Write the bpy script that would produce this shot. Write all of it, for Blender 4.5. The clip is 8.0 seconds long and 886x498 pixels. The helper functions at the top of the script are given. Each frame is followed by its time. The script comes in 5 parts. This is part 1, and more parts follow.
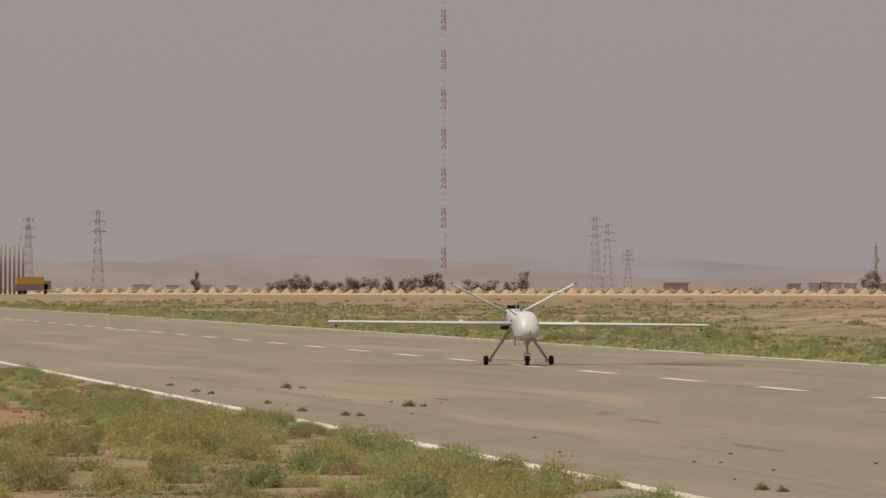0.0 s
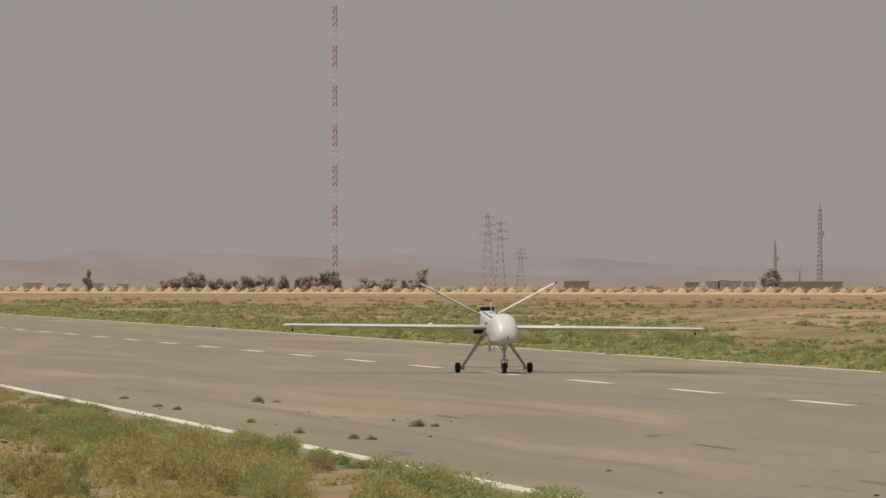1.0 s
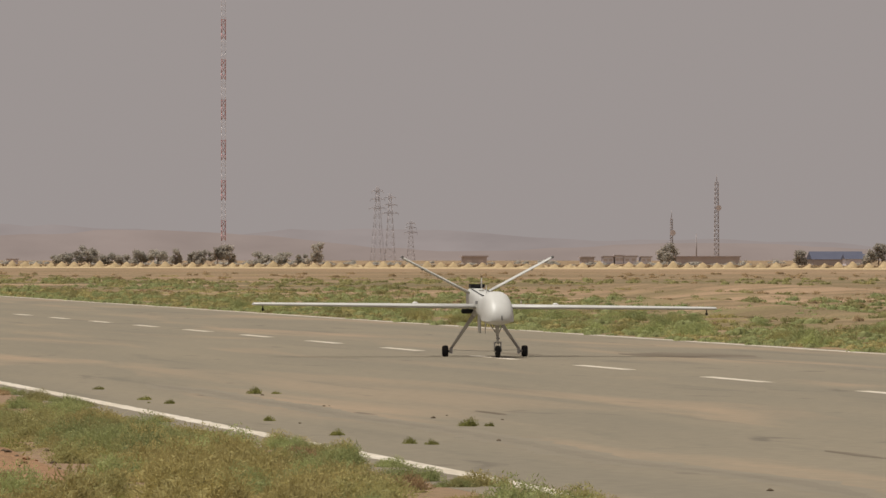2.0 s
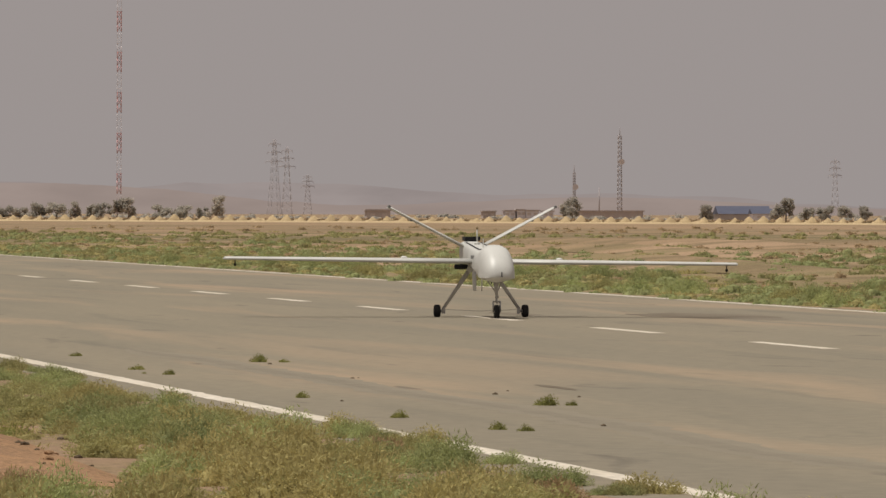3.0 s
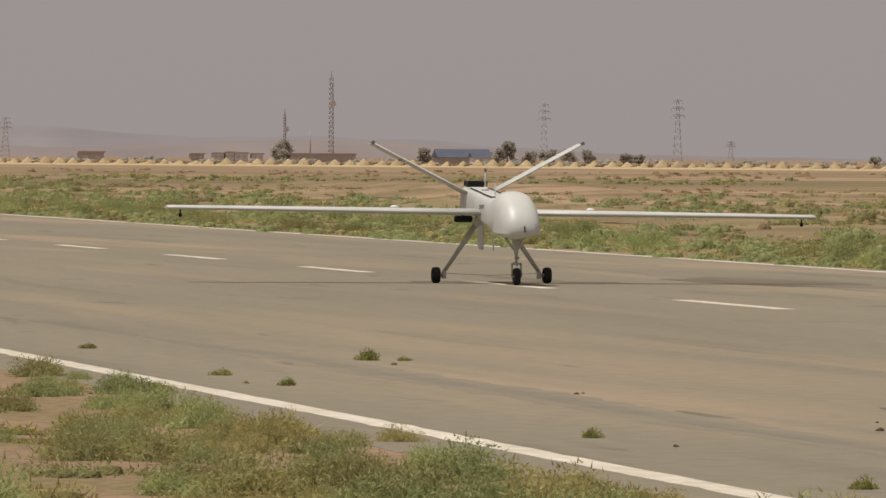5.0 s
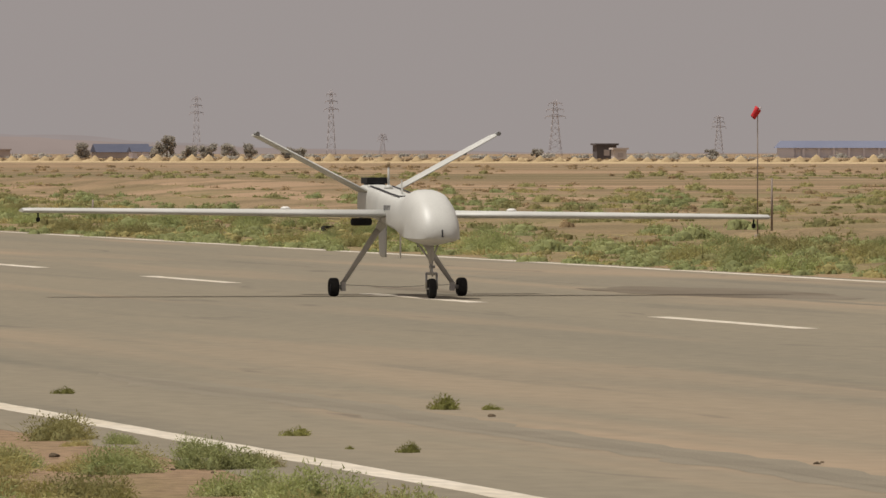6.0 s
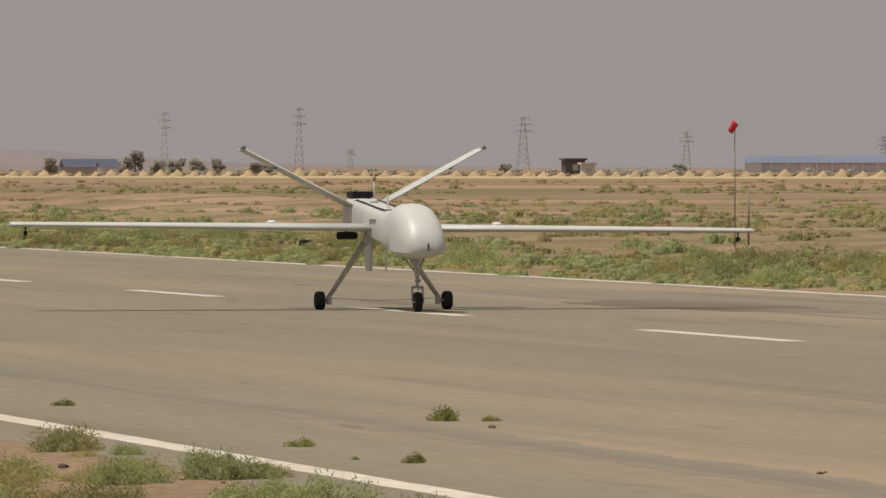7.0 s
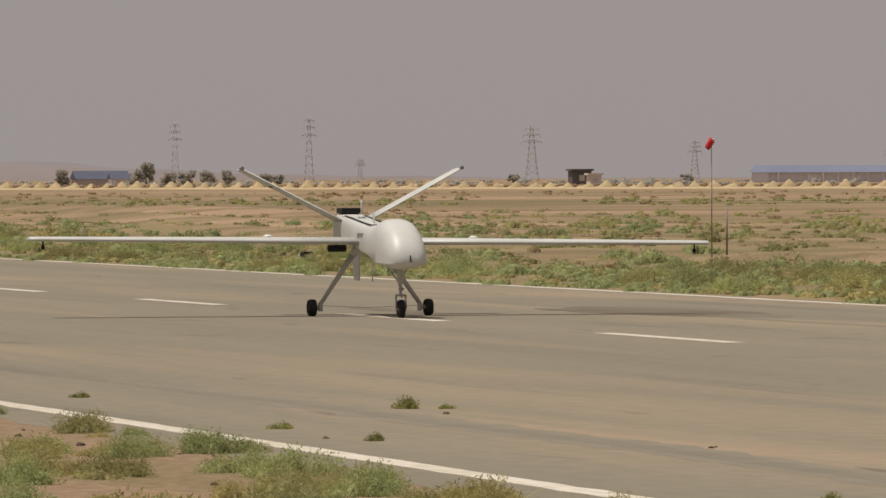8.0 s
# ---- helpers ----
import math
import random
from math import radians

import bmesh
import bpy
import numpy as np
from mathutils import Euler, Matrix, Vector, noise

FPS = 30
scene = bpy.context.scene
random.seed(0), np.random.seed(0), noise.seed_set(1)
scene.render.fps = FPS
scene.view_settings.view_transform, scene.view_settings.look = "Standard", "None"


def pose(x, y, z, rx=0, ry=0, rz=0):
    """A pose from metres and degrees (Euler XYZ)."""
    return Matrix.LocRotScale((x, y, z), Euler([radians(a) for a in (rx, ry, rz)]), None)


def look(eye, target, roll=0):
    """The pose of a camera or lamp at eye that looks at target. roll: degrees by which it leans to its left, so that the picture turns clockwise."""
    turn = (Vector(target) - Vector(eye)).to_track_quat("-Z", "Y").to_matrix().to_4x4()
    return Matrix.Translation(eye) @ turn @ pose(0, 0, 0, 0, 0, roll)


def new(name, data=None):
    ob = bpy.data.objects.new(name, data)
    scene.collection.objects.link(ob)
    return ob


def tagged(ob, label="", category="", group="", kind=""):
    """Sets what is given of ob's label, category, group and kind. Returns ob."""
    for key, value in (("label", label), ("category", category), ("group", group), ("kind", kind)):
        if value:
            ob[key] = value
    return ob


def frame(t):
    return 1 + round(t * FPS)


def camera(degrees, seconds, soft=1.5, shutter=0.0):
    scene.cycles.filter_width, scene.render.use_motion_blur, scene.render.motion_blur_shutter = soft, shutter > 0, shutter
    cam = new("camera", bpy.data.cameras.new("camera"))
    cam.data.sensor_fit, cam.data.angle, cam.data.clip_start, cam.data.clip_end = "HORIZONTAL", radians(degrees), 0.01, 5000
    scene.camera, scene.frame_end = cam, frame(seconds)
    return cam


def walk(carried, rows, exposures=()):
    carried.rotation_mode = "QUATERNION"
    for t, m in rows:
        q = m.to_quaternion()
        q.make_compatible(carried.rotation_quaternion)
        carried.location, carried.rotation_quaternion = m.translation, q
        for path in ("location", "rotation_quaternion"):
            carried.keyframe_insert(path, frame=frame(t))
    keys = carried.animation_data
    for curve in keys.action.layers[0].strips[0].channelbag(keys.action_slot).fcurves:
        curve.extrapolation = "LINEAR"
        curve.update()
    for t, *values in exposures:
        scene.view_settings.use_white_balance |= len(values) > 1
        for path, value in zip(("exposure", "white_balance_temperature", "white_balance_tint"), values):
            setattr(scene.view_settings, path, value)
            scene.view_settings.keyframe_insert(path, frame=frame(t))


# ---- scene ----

# ---------------------------------------------------------------- camera
cam = camera(5.6105, 8.0, soft=1.5)
walk(cam, [
    (0, pose(-39.00, -375.65, 3.539, 90.1976, 0, -5.4483)),
    (0.5, pose(-38.79, -357.25, 3.556, 90.1923, 0, -5.7741)),
    (1, pose(-38.72, -339.82, 3.563, 90.1872, 0, -6.1780)),
    (2.5, pose(-38.80, -291.82, 3.500, 89.8930, -0.05, -7.2700)),
    (3, pose(-38.20, -276.60, 3.380, 89.7380, -0.15, -7.6200)),
    (3.5, pose(-38.00, -261.60, 3.330, 89.5520, -0.25, -8.0200)),
    (4, pose(-37.90, -246.60, 3.270, 89.4400, -0.22, -8.4900)),
    (5.5, pose(-37.98, -200.40, 3.150, 89.3620, -0.25, -10.6900)),
    (6, pose(-38.25, -185.80, 3.120, 89.3560, 0, -11.9200)),
    (6.5, pose(-38.05, -181.60, 3.070, 89.3980, 0, -12.1600)),
    (7, pose(-38.80, -186.50, 3.100, 89.4510, 0.03, -12.1300)),
    (7.5, pose(-39.97, -191.90, 3.170, 89.4750, 0.15, -12.2400)),
    (8, pose(-41.90, -204.20, 3.300, 89.5150, 0.2, -12.0600)),
])

# ---------------------------------------------------------------- sky and sun
SUN_FROM = Vector((-0.30, 0.04, 1.0)).normalized()
world = bpy.data.worlds.new("sky")
scene.world = world
world.use_nodes = True
wn, wl = world.node_tree.nodes, world.node_tree.links
wn.clear()
sky = wn.new("ShaderNodeTexSky")
sky.sky_type, sky.sun_disc = "NISHITA", False
sky.sun_elevation = math.asin(SUN_FROM.z)
sky.sun_rotation = math.atan2(SUN_FROM.x, SUN_FROM.y)
sky.dust_density, sky.air_density, sky.altitude = 8.0, 1.0, 1200
dim = wn.new("ShaderNodeMix")
dim.data_type, dim.blend_type = "RGBA", "MULTIPLY"
dim.inputs[0].default_value = 1.0
dim.inputs[7].default_value = (0.05, 0.05, 0.05, 1)
dust = wn.new("ShaderNodeMix")
dust.data_type = "RGBA"
dust.inputs[0].default_value = 0.93
dust.inputs[7].default_value = (0.350, 0.312, 0.303, 1)
bg = wn.new("ShaderNodeBackground")
wout = wn.new("ShaderNodeOutputWorld")
wl.new(sky.outputs[0], dim.inputs[6])
wl.new(dim.outputs[2], dust.inputs[6])
wl.new(dust.outputs[2], bg.inputs[0])
wl.new(bg.outputs[0], wout.inputs[0])

sun_data = bpy.data.lights.new("sun", "SUN")
sun_data.energy, sun_data.angle, sun_data.color = 3.5, radians(0.6), (1.0, 0.955, 0.88)
sun = new("sun", sun_data)
sun.matrix_world = look(SUN_FROM * 50, (0, 0, 0))


# ---------------------------------------------------------------- materials
def material(name, base, rough=0.8, metal=0.0, second=None, scale=6.0, stretch=(1, 1, 1), fine=0.25, bump=0.0,
             bump_scale=40.0, island=0.0, each=0.0, spec=0.3, thin=0.0):
    """A surface of two colours mixed by noise, with a finer grain, bump and variation piece by piece."""
    m = bpy.data.materials.new(name)
    m.use_nodes = True
    n, l = m.node_tree.nodes, m.node_tree.links
    b = n["Principled BSDF"]
    b.inputs["Roughness"].default_value, b.inputs["Metallic"].default_value = rough, metal
    b.inputs["Specular IOR Level"].default_value = spec
    co = n.new("ShaderNodeTexCoord")
    mp = n.new("ShaderNodeMapping")
    mp.inputs["Scale"].default_value = stretch
    l.new(co.outputs["Object"], mp.inputs["Vector"])
    big = n.new("ShaderNodeTexNoise")
    big.inputs["Scale"].default_value, big.inputs["Detail"].default_value = scale, 5
    l.new(mp.outputs[0], big.inputs["Vector"])
    ramp = n.new("ShaderNodeMapRange")
    ramp.inputs[1].default_value, ramp.inputs[2].default_value = 0.35, 0.65
    l.new(big.outputs[0], ramp.inputs[0])
    mix = n.new("ShaderNodeMix")
    mix.data_type = "RGBA"
    mix.inputs[6].default_value = (*base, 1)
    mix.inputs[7].default_value = (*(second or base), 1)
    l.new(ramp.outputs[0], mix.inputs[0])
    small = n.new("ShaderNodeTexNoise")
    small.inputs["Scale"].default_value, small.inputs["Detail"].default_value = bump_scale, 4
    l.new(mp.outputs[0], small.inputs["Vector"])
    value = n.new("ShaderNodeMapRange")
    value.inputs[1].default_value, value.inputs[2].default_value = 0.3, 0.7
    value.inputs[3].default_value, value.inputs[4].default_value = 1 - fine, 1 + fine
    l.new(small.outputs[0], value.inputs[0])
    hsv = n.new("ShaderNodeHueSaturation")
    l.new(mix.outputs[2], hsv.inputs["Color"])
    last = value.outputs[0]
    for amount, node, socket in ((island, "ShaderNodeNewGeometry", "Random Per Island"), (each, "ShaderNodeObjectInfo", "Random")):
        if amount:
            r = n.new(node)
            mr = n.new("ShaderNodeMapRange")
            mr.inputs[3].default_value, mr.inputs[4].default_value = 1 - amount, 1 + amount
            l.new(r.outputs[socket], mr.inputs[0])
            mu = n.new("ShaderNodeMath")
            mu.operation = "MULTIPLY"
            l.new(last, mu.inputs[0])
            l.new(mr.outputs[0], mu.inputs[1])
            last = mu.outputs[0]
    l.new(last, hsv.inputs["Value"])
    l.new(hsv.outputs[0], b.inputs["Base Color"])
    if thin:
        t = n.new("ShaderNodeBsdfTranslucent")
        l.new(hsv.outputs[0], t.inputs["Color"])
        ms = n.new("ShaderNodeMixShader")
        ms.inputs[0].default_value = thin
        l.new(b.outputs[0], ms.inputs[1])
        l.new(t.outputs[0], ms.inputs[2])
        l.new(ms.outputs[0], n["Material Output"].inputs["Surface"])
    if bump:
        bp = n.new("ShaderNodeBump")
        bp.inputs["Strength"].default_value, bp.inputs["Distance"].default_value = bump, 0.05
        l.new(small.outputs[0], bp.inputs["Height"])
        l.new(bp.outputs[0], b.inputs["Normal"])
    return m


def ground_material():
    """Sandy desert soil: pale drifts, reddish bare earth and thin green and brown growth in strips along the runway."""
    m = bpy.data.materials.new("desert_soil")
    m.use_nodes = True
    n, l = m.node_tree.nodes, m.node_tree.links
    b = n["Principled BSDF"]
    b.inputs["Roughness"].default_value, b.inputs["Specular IOR Level"].default_value = 0.95, 0.1
    co = n.new("ShaderNodeTexCoord")

    def noise_at(scale, stretch, lo, hi, detail=5, shift=0.0):
        mp = n.new("ShaderNodeMapping")
        mp.inputs["Scale"].default_value = stretch
        mp.inputs["Location"].default_value = (shift, shift, 0)
        l.new(co.outputs["Object"], mp.inputs["Vector"])
        t = n.new("ShaderNodeTexNoise")
        t.inputs["Scale"].default_value, t.inputs["Detail"].default_value = scale, detail
        l.new(mp.outputs[0], t.inputs["Vector"])
        r = n.new("ShaderNodeMapRange")
        r.inputs[1].default_value, r.inputs[2].default_value = lo, hi
        l.new(t.outputs[0], r.inputs[0])
        return r.outputs[0]

    def mixed(a, c, fac):
        x = n.new("ShaderNodeMix")
        x.data_type = "RGBA"
        for i, v in ((6, a), (7, c)):
            if isinstance(v, tuple):
                x.inputs[i].default_value = (*v, 1)
            else:
                l.new(v, x.inputs[i])
        l.new(fac, x.inputs[0])
        return x.outputs[2]

    def product(a, c):
        x = n.new("ShaderNodeMath")
        x.operation = "MULTIPLY"
        l.new(a, x.inputs[0])
        l.new(c, x.inputs[1])
        return x.outputs[0]

    sep = n.new("ShaderNodeSeparateXYZ")
    l.new(co.outputs["Object"], sep.inputs[0])

    def strip(x0, x1, soft):
        """1 between x0 and x1 across the field, 0 outside."""
        up = n.new("ShaderNodeMapRange")
        up.inputs[1].default_value, up.inputs[2].default_value = x0 - soft, x0 + soft
        l.new(sep.outputs[0], up.inputs[0])
        down = n.new("ShaderNodeMapRange")
        down.inputs[1].default_value, down.inputs[2].default_value = x1 - soft, x1 + soft
        down.inputs[3].default_value, down.inputs[4].default_value = 1, 0
        l.new(sep.outputs[0], down.inputs[0])
        return product(up.outputs[0], down.outputs[0])

    across = n.new("ShaderNodeVectorMath")
    across.operation = "DOT_PRODUCT"
    across.inputs[1].default_value = (0.156, 0.988, 0)
    l.new(co.outputs["Object"], across.inputs[0])
    wave = n.new("ShaderNodeMapRange")
    wave.inputs[3].default_value, wave.inputs[4].default_value = -70, 70
    l.new(noise_at(0.006, (1, 1, 1), 0.25, 0.75, 4, shift=2), wave.inputs[0])
    depth = n.new("ShaderNodeMath")
    l.new(across.outputs["Value"], depth.inputs[0])
    l.new(wave.outputs[0], depth.inputs[1])

    def belt_of(u0, u1, soft):
        """1 between two distances out along the field, 0 elsewhere."""
        up = n.new("ShaderNodeMapRange")
        up.inputs[1].default_value, up.inputs[2].default_value = u0 - soft, u0 + soft
        l.new(depth.outputs[0], up.inputs[0])
        down = n.new("ShaderNodeMapRange")
        down.inputs[1].default_value, down.inputs[2].default_value = u1 - soft, u1 + soft
        down.inputs[3].default_value, down.inputs[4].default_value = 1, 0
        l.new(depth.outputs[0], down.inputs[0])
        return product(up.outputs[0], down.outputs[0])

    beyond = strip(20, 6000, 6)
    col = mixed((0.355, 0.246, 0.150), (0.290, 0.202, 0.124), noise_at(0.35, (1, 0.12, 1), 0.35, 0.7))
    col = mixed(col, (0.35, 0.23, 0.142), noise_at(0.05, (1, 0.35, 1), 0.5, 0.72, shift=30))
    col = mixed(col, (0.245, 0.205, 0.098), product(strip(13, 50, 10), noise_at(0.12, (1, 0.16, 1), 0.30, 0.54, shift=7)))
    col = mixed(col, (0.250, 0.202, 0.106), product(product(beyond, belt_of(40, 440, 50)), noise_at(0.05, (0.4, 1, 1), 0.34, 0.54, shift=13)))
    col = mixed(col, (0.180, 0.150, 0.082), product(product(beyond, belt_of(620, 900, 40)), noise_at(0.015, (1, 0.4, 1), 0.24, 0.44, shift=3)))
    col = mixed(col, (0.250, 0.185, 0.112), product(product(beyond, belt_of(1040, 1200, 30)), noise_at(0.012, (1, 0.5, 1), 0.38, 0.52, shift=21)))
    col = mixed(col, (0.215, 0.162, 0.092), product(beyond, noise_at(0.05, (0.22, 1, 1), 0.44, 0.58, 4, shift=41)))
    col = mixed(col, (0.40, 0.275, 0.175), product(beyond, noise_at(0.035, (0.2, 1, 1), 0.54, 0.64, 4, shift=57)))
    col = mixed(col, (0.285, 0.196, 0.126), product(strip(-70, -20, 2), noise_at(0.2, (1, 0.4, 1), 0.0, 0.55, shift=17)))
    col = mixed(col, (0.2, 0.165, 0.075), product(strip(-48, -24, 2), noise_at(0.3, (1, 0.5, 1), 0.45, 0.65, shift=5)))
    hsv = n.new("ShaderNodeHueSaturation")
    l.new(col, hsv.inputs["Color"])
    v = n.new("ShaderNodeMapRange")
    v.inputs[3].default_value, v.inputs[4].default_value = 0.66, 1.16
    l.new(noise_at(5.0, (1, 0.6, 1), 0.25, 0.75, 6), v.inputs[0])
    l.new(v.outputs[0], hsv.inputs["Value"])
    l.new(hsv.outputs[0], b.inputs["Base Color"])
    bp = n.new("ShaderNodeBump")
    bp.inputs["Strength"].default_value, bp.inputs["Distance"].default_value = 0.6, 0.08
    l.new(noise_at(9.0, (1, 1, 1), 0.2, 0.8, 5), bp.inputs["Height"])
    l.new(bp.outputs[0], b.inputs["Normal"])
    return m


def asphalt_material():
    """Old dusty asphalt: paving lanes, long sandy drifts and dark rubber and tar streaks along the runway."""
    m = bpy.data.materials.new("dusty_asphalt")
    m.use_nodes = True
    n, l = m.node_tree.nodes, m.node_tree.links
    b = n["Principled BSDF"]
    b.inputs["Roughness"].default_value, b.inputs["Specular IOR Level"].default_value = 0.9, 0.15
    co = n.new("ShaderNodeTexCoord")

    def noise_at(scale, stretch, lo, hi, detail=4, shift=0.0, warp=0.0):
        mp = n.new("ShaderNodeMapping")
        mp.inputs["Scale"].default_value = stretch
        mp.inputs["Location"].default_value = (shift, shift * 2, 0)
        l.new(co.outputs["Object"], mp.inputs["Vector"])
        t = n.new("ShaderNodeTexNoise")
        t.inputs["Scale"].default_value, t.inputs["Detail"].default_value = scale, detail
        t.inputs["Distortion"].default_value = warp
        l.new(mp.outputs[0], t.inputs["Vector"])
        r = n.new("ShaderNodeMapRange")
        r.inputs[1].default_value, r.inputs[2].default_value = lo, hi
        l.new(t.outputs[0], r.inputs[0])
        return r.outputs[0]

    def mixed(a, c, fac, amount=1.0):
        x = n.new("ShaderNodeMix")
        x.data_type = "RGBA"
        for i, v in ((6, a), (7, c)):
            if isinstance(v, tuple):
                x.inputs[i].default_value = (*v, 1)
            else:
                l.new(v, x.inputs[i])
        k = n.new("ShaderNodeMath")
        k.operation = "MULTIPLY"
        k.inputs[1].default_value = amount
        l.new(fac, k.inputs[0])
        l.new(k.outputs[0], x.inputs[0])
        return x.outputs[2]

    col = mixed((0.200, 0.175, 0.130), (0.230, 0.197, 0.142), noise_at(0.25, (1, 0.06, 1), 0.35, 0.65))
    col = mixed(col, (0.318, 0.240, 0.162), noise_at(0.20, (1, 0.075, 1), 0.53, 0.69, shift=4.3, warp=0.5), 0.85)
    col = mixed(col, (0.150, 0.136, 0.105), noise_at(0.55, (1, 0.05, 1), 0.60, 0.75, shift=9.1, warp=0.5), 0.7)
    col = mixed(col, (0.115, 0.10, 0.08), noise_at(0.5, (1, 0.22, 1), 0.64, 0.73, shift=15.0, warp=1.0), 0.7)
    hsv = n.new("ShaderNodeHueSaturation")
    l.new(col, hsv.inputs["Color"])
    v = n.new("ShaderNodeMapRange")
    v.inputs[3].default_value, v.inputs[4].default_value = 0.9, 1.1
    l.new(noise_at(3.0, (1, 0.5, 1), 0.25, 0.75, 7), v.inputs[0])
    l.new(v.outputs[0], hsv.inputs["Value"])
    l.new(hsv.outputs[0], b.inputs["Base Color"])
    bp = n.new("ShaderNodeBump")
    bp.inputs["Strength"].default_value, bp.inputs["Distance"].default_value = 0.3, 0.01
    l.new(noise_at(30.0, (1, 1, 1), 0.2, 0.8, 3), bp.inputs["Height"])
    l.new(bp.outputs[0], b.inputs["Normal"])
    return m


SOIL = ground_material()
ASPHALT = asphalt_material()
LINE = material("worn_line_paint", (0.62, 0.56, 0.47), 0.85, second=(0.50, 0.44, 0.34), scale=0.7, stretch=(1, 0.25, 1), fine=0.15, bump_scale=6)
TAR = material("tar_seam", (0.182, 0.156, 0.114), 0.9, second=(0.206, 0.177, 0.129), scale=0.8, fine=0.2)
MARGIN = material("seam_margin", (0.203, 0.175, 0.128), 0.9, second=(0.222, 0.191, 0.139), scale=0.8, fine=0.15)
STAIN = material("worn_brown_asphalt", (0.125, 0.098, 0.066), 0.9, second=(0.185, 0.155, 0.112), scale=0.35, stretch=(1, 0.3, 1), fine=0.15)
SKIN = material("pale_grey_aircraft_paint", (0.57, 0.565, 0.525), 0.46, second=(0.51, 0.505, 0.465), scale=1.3, fine=0.03, bump_scale=25, spec=0.45)
STRUT = material("grey_gear_paint", (0.48, 0.455, 0.42), 0.5, second=(0.42, 0.40, 0.365), scale=4, fine=0.08)
BLACK = material("matt_black", (0.012, 0.012, 0.013), 0.7, fine=0.2)
RUBBER = material("tyre_rubber", (0.018, 0.018, 0.018), 0.85, second=(0.03, 0.029, 0.027), scale=5, fine=0.2)
RIM = material("wheel_metal", (0.4, 0.39, 0.37), 0.4, metal=0.7, fine=0.1)
SEAL = material("dark_seal", (0.05, 0.05, 0.055), 0.7, fine=0.1)
WHITE = material("white_fitting", (0.72, 0.70, 0.66), 0.5, fine=0.05)
BRASS = material("antenna_tip", (0.30, 0.22, 0.12), 0.5, fine=0.1)
MARK = material("grey_stencil", (0.27, 0.27, 0.265), 0.7, fine=0.2)
GREEN = material("shrub_green", (0.233, 0.240, 0.075), 0.8, second=(0.299, 0.280, 0.092), scale=0.5, fine=0.2, bump_scale=6, island=0.13, each=0.22, spec=0.15, thin=0.42)
SHRUB = material("grey_green_shrub", (0.336, 0.369, 0.160), 0.8, second=(0.417, 0.431, 0.194), scale=0.5, fine=0.2, bump_scale=6, island=0.12, each=0.20, spec=0.15, thin=0.42)
OLIVE = material("shrub_olive", (0.355, 0.340, 0.151), 0.85, second=(0.416, 0.370, 0.158), scale=0.5, fine=0.2, bump_scale=6, island=0.13, each=0.22, spec=0.15, thin=0.42)
STRAW = material("dry_grass", (0.475, 0.404, 0.175), 0.85, second=(0.404, 0.359, 0.154), scale=0.15, fine=0.2, bump_scale=5, island=0.13, each=0.12, spec=0.15, thin=0.42)
RUST = material("dead_brush", (0.394, 0.281, 0.156), 0.9, second=(0.439, 0.322, 0.183), scale=0.3, fine=0.2, bump_scale=5, island=0.25, each=0.15, spec=0.1, thin=0.4)
SAND = material("mound_sand", (0.47, 0.36, 0.21), 0.95, second=(0.40, 0.30, 0.175), scale=0.5, fine=0.12, bump_scale=4, each=0.1, spec=0.1)
BROWN_SCRUB = material("brown_row_scrub", (0.255, 0.175, 0.100), 0.95, second=(0.30, 0.215, 0.125), scale=0.3, fine=0.2, bump_scale=5, island=0.15, spec=0.1)
EARTH = material("dark_clod", (0.10, 0.075, 0.05), 0.95, fine=0.3, bump_scale=20, each=0.2, spec=0.1)
# steel lightened towards the sky's tone to stand in for haze
STEEL = material("hazed_steel", (0.40, 0.36, 0.36), 1.0, second=(0.44, 0.40, 0.40), scale=0.3, fine=0.1, spec=0.0)
# mast red and white mixed towards the sky's colour, as haze would do
REDWHITE_R = material("hazed_red_paint", (0.60, 0.34, 0.34), 1.0, second=(0.62, 0.37, 0.37), scale=0.3, fine=0.1, spec=0.0)
REDWHITE_W = material("hazed_white_paint", (0.70, 0.64, 0.63), 1.0, second=(0.66, 0.60, 0.59), scale=0.3, fine=0.1, spec=0.0)
BARK = material("bark", (0.30, 0.245, 0.205), 0.95, fine=0.3)
# haze painted into the leaf colour, far paler than real foliage
LEAF = material("hazed_leaves", (0.48, 0.45, 0.39), 1.0, second=(0.52, 0.48, 0.415), scale=0.4, fine=0.1, island=0.06, each=0.12, spec=0.0, thin=0.5)
# mud, dark, brown and pale walls: base colours lightened in place of haze
BRICK = material("hazed_mud_wall", (0.72, 0.645, 0.61), 0.95, second=(0.76, 0.68, 0.645), scale=0.4, fine=0.15)
DARKWALL = material("dark_wall", (0.30, 0.26, 0.25), 0.9, second=(0.34, 0.29, 0.28), scale=0.4, fine=0.2)
BLUEROOF = material("blue_sheet_roof", (0.081, 0.088, 0.128), 0.8, second=(0.098, 0.105, 0.146), scale=0.2, fine=0.1)
HAZEWALL = material("hazed_brown_mud_wall", (0.46, 0.40, 0.38), 0.95, second=(0.50, 0.44, 0.42), scale=0.4, fine=0.12)
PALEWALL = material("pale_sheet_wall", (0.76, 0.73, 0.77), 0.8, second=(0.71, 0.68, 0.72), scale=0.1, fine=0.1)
YELLOW = material("machine_yellow", (0.72, 0.43, 0.09), 0.6, second=(0.62, 0.39, 0.12), scale=0.5, fine=0.1)
HANGAR_ROOF = material("hangar_blue_sheet", (0.17, 0.185, 0.26), 0.8, second=(0.19, 0.205, 0.28), scale=0.1, fine=0.08)
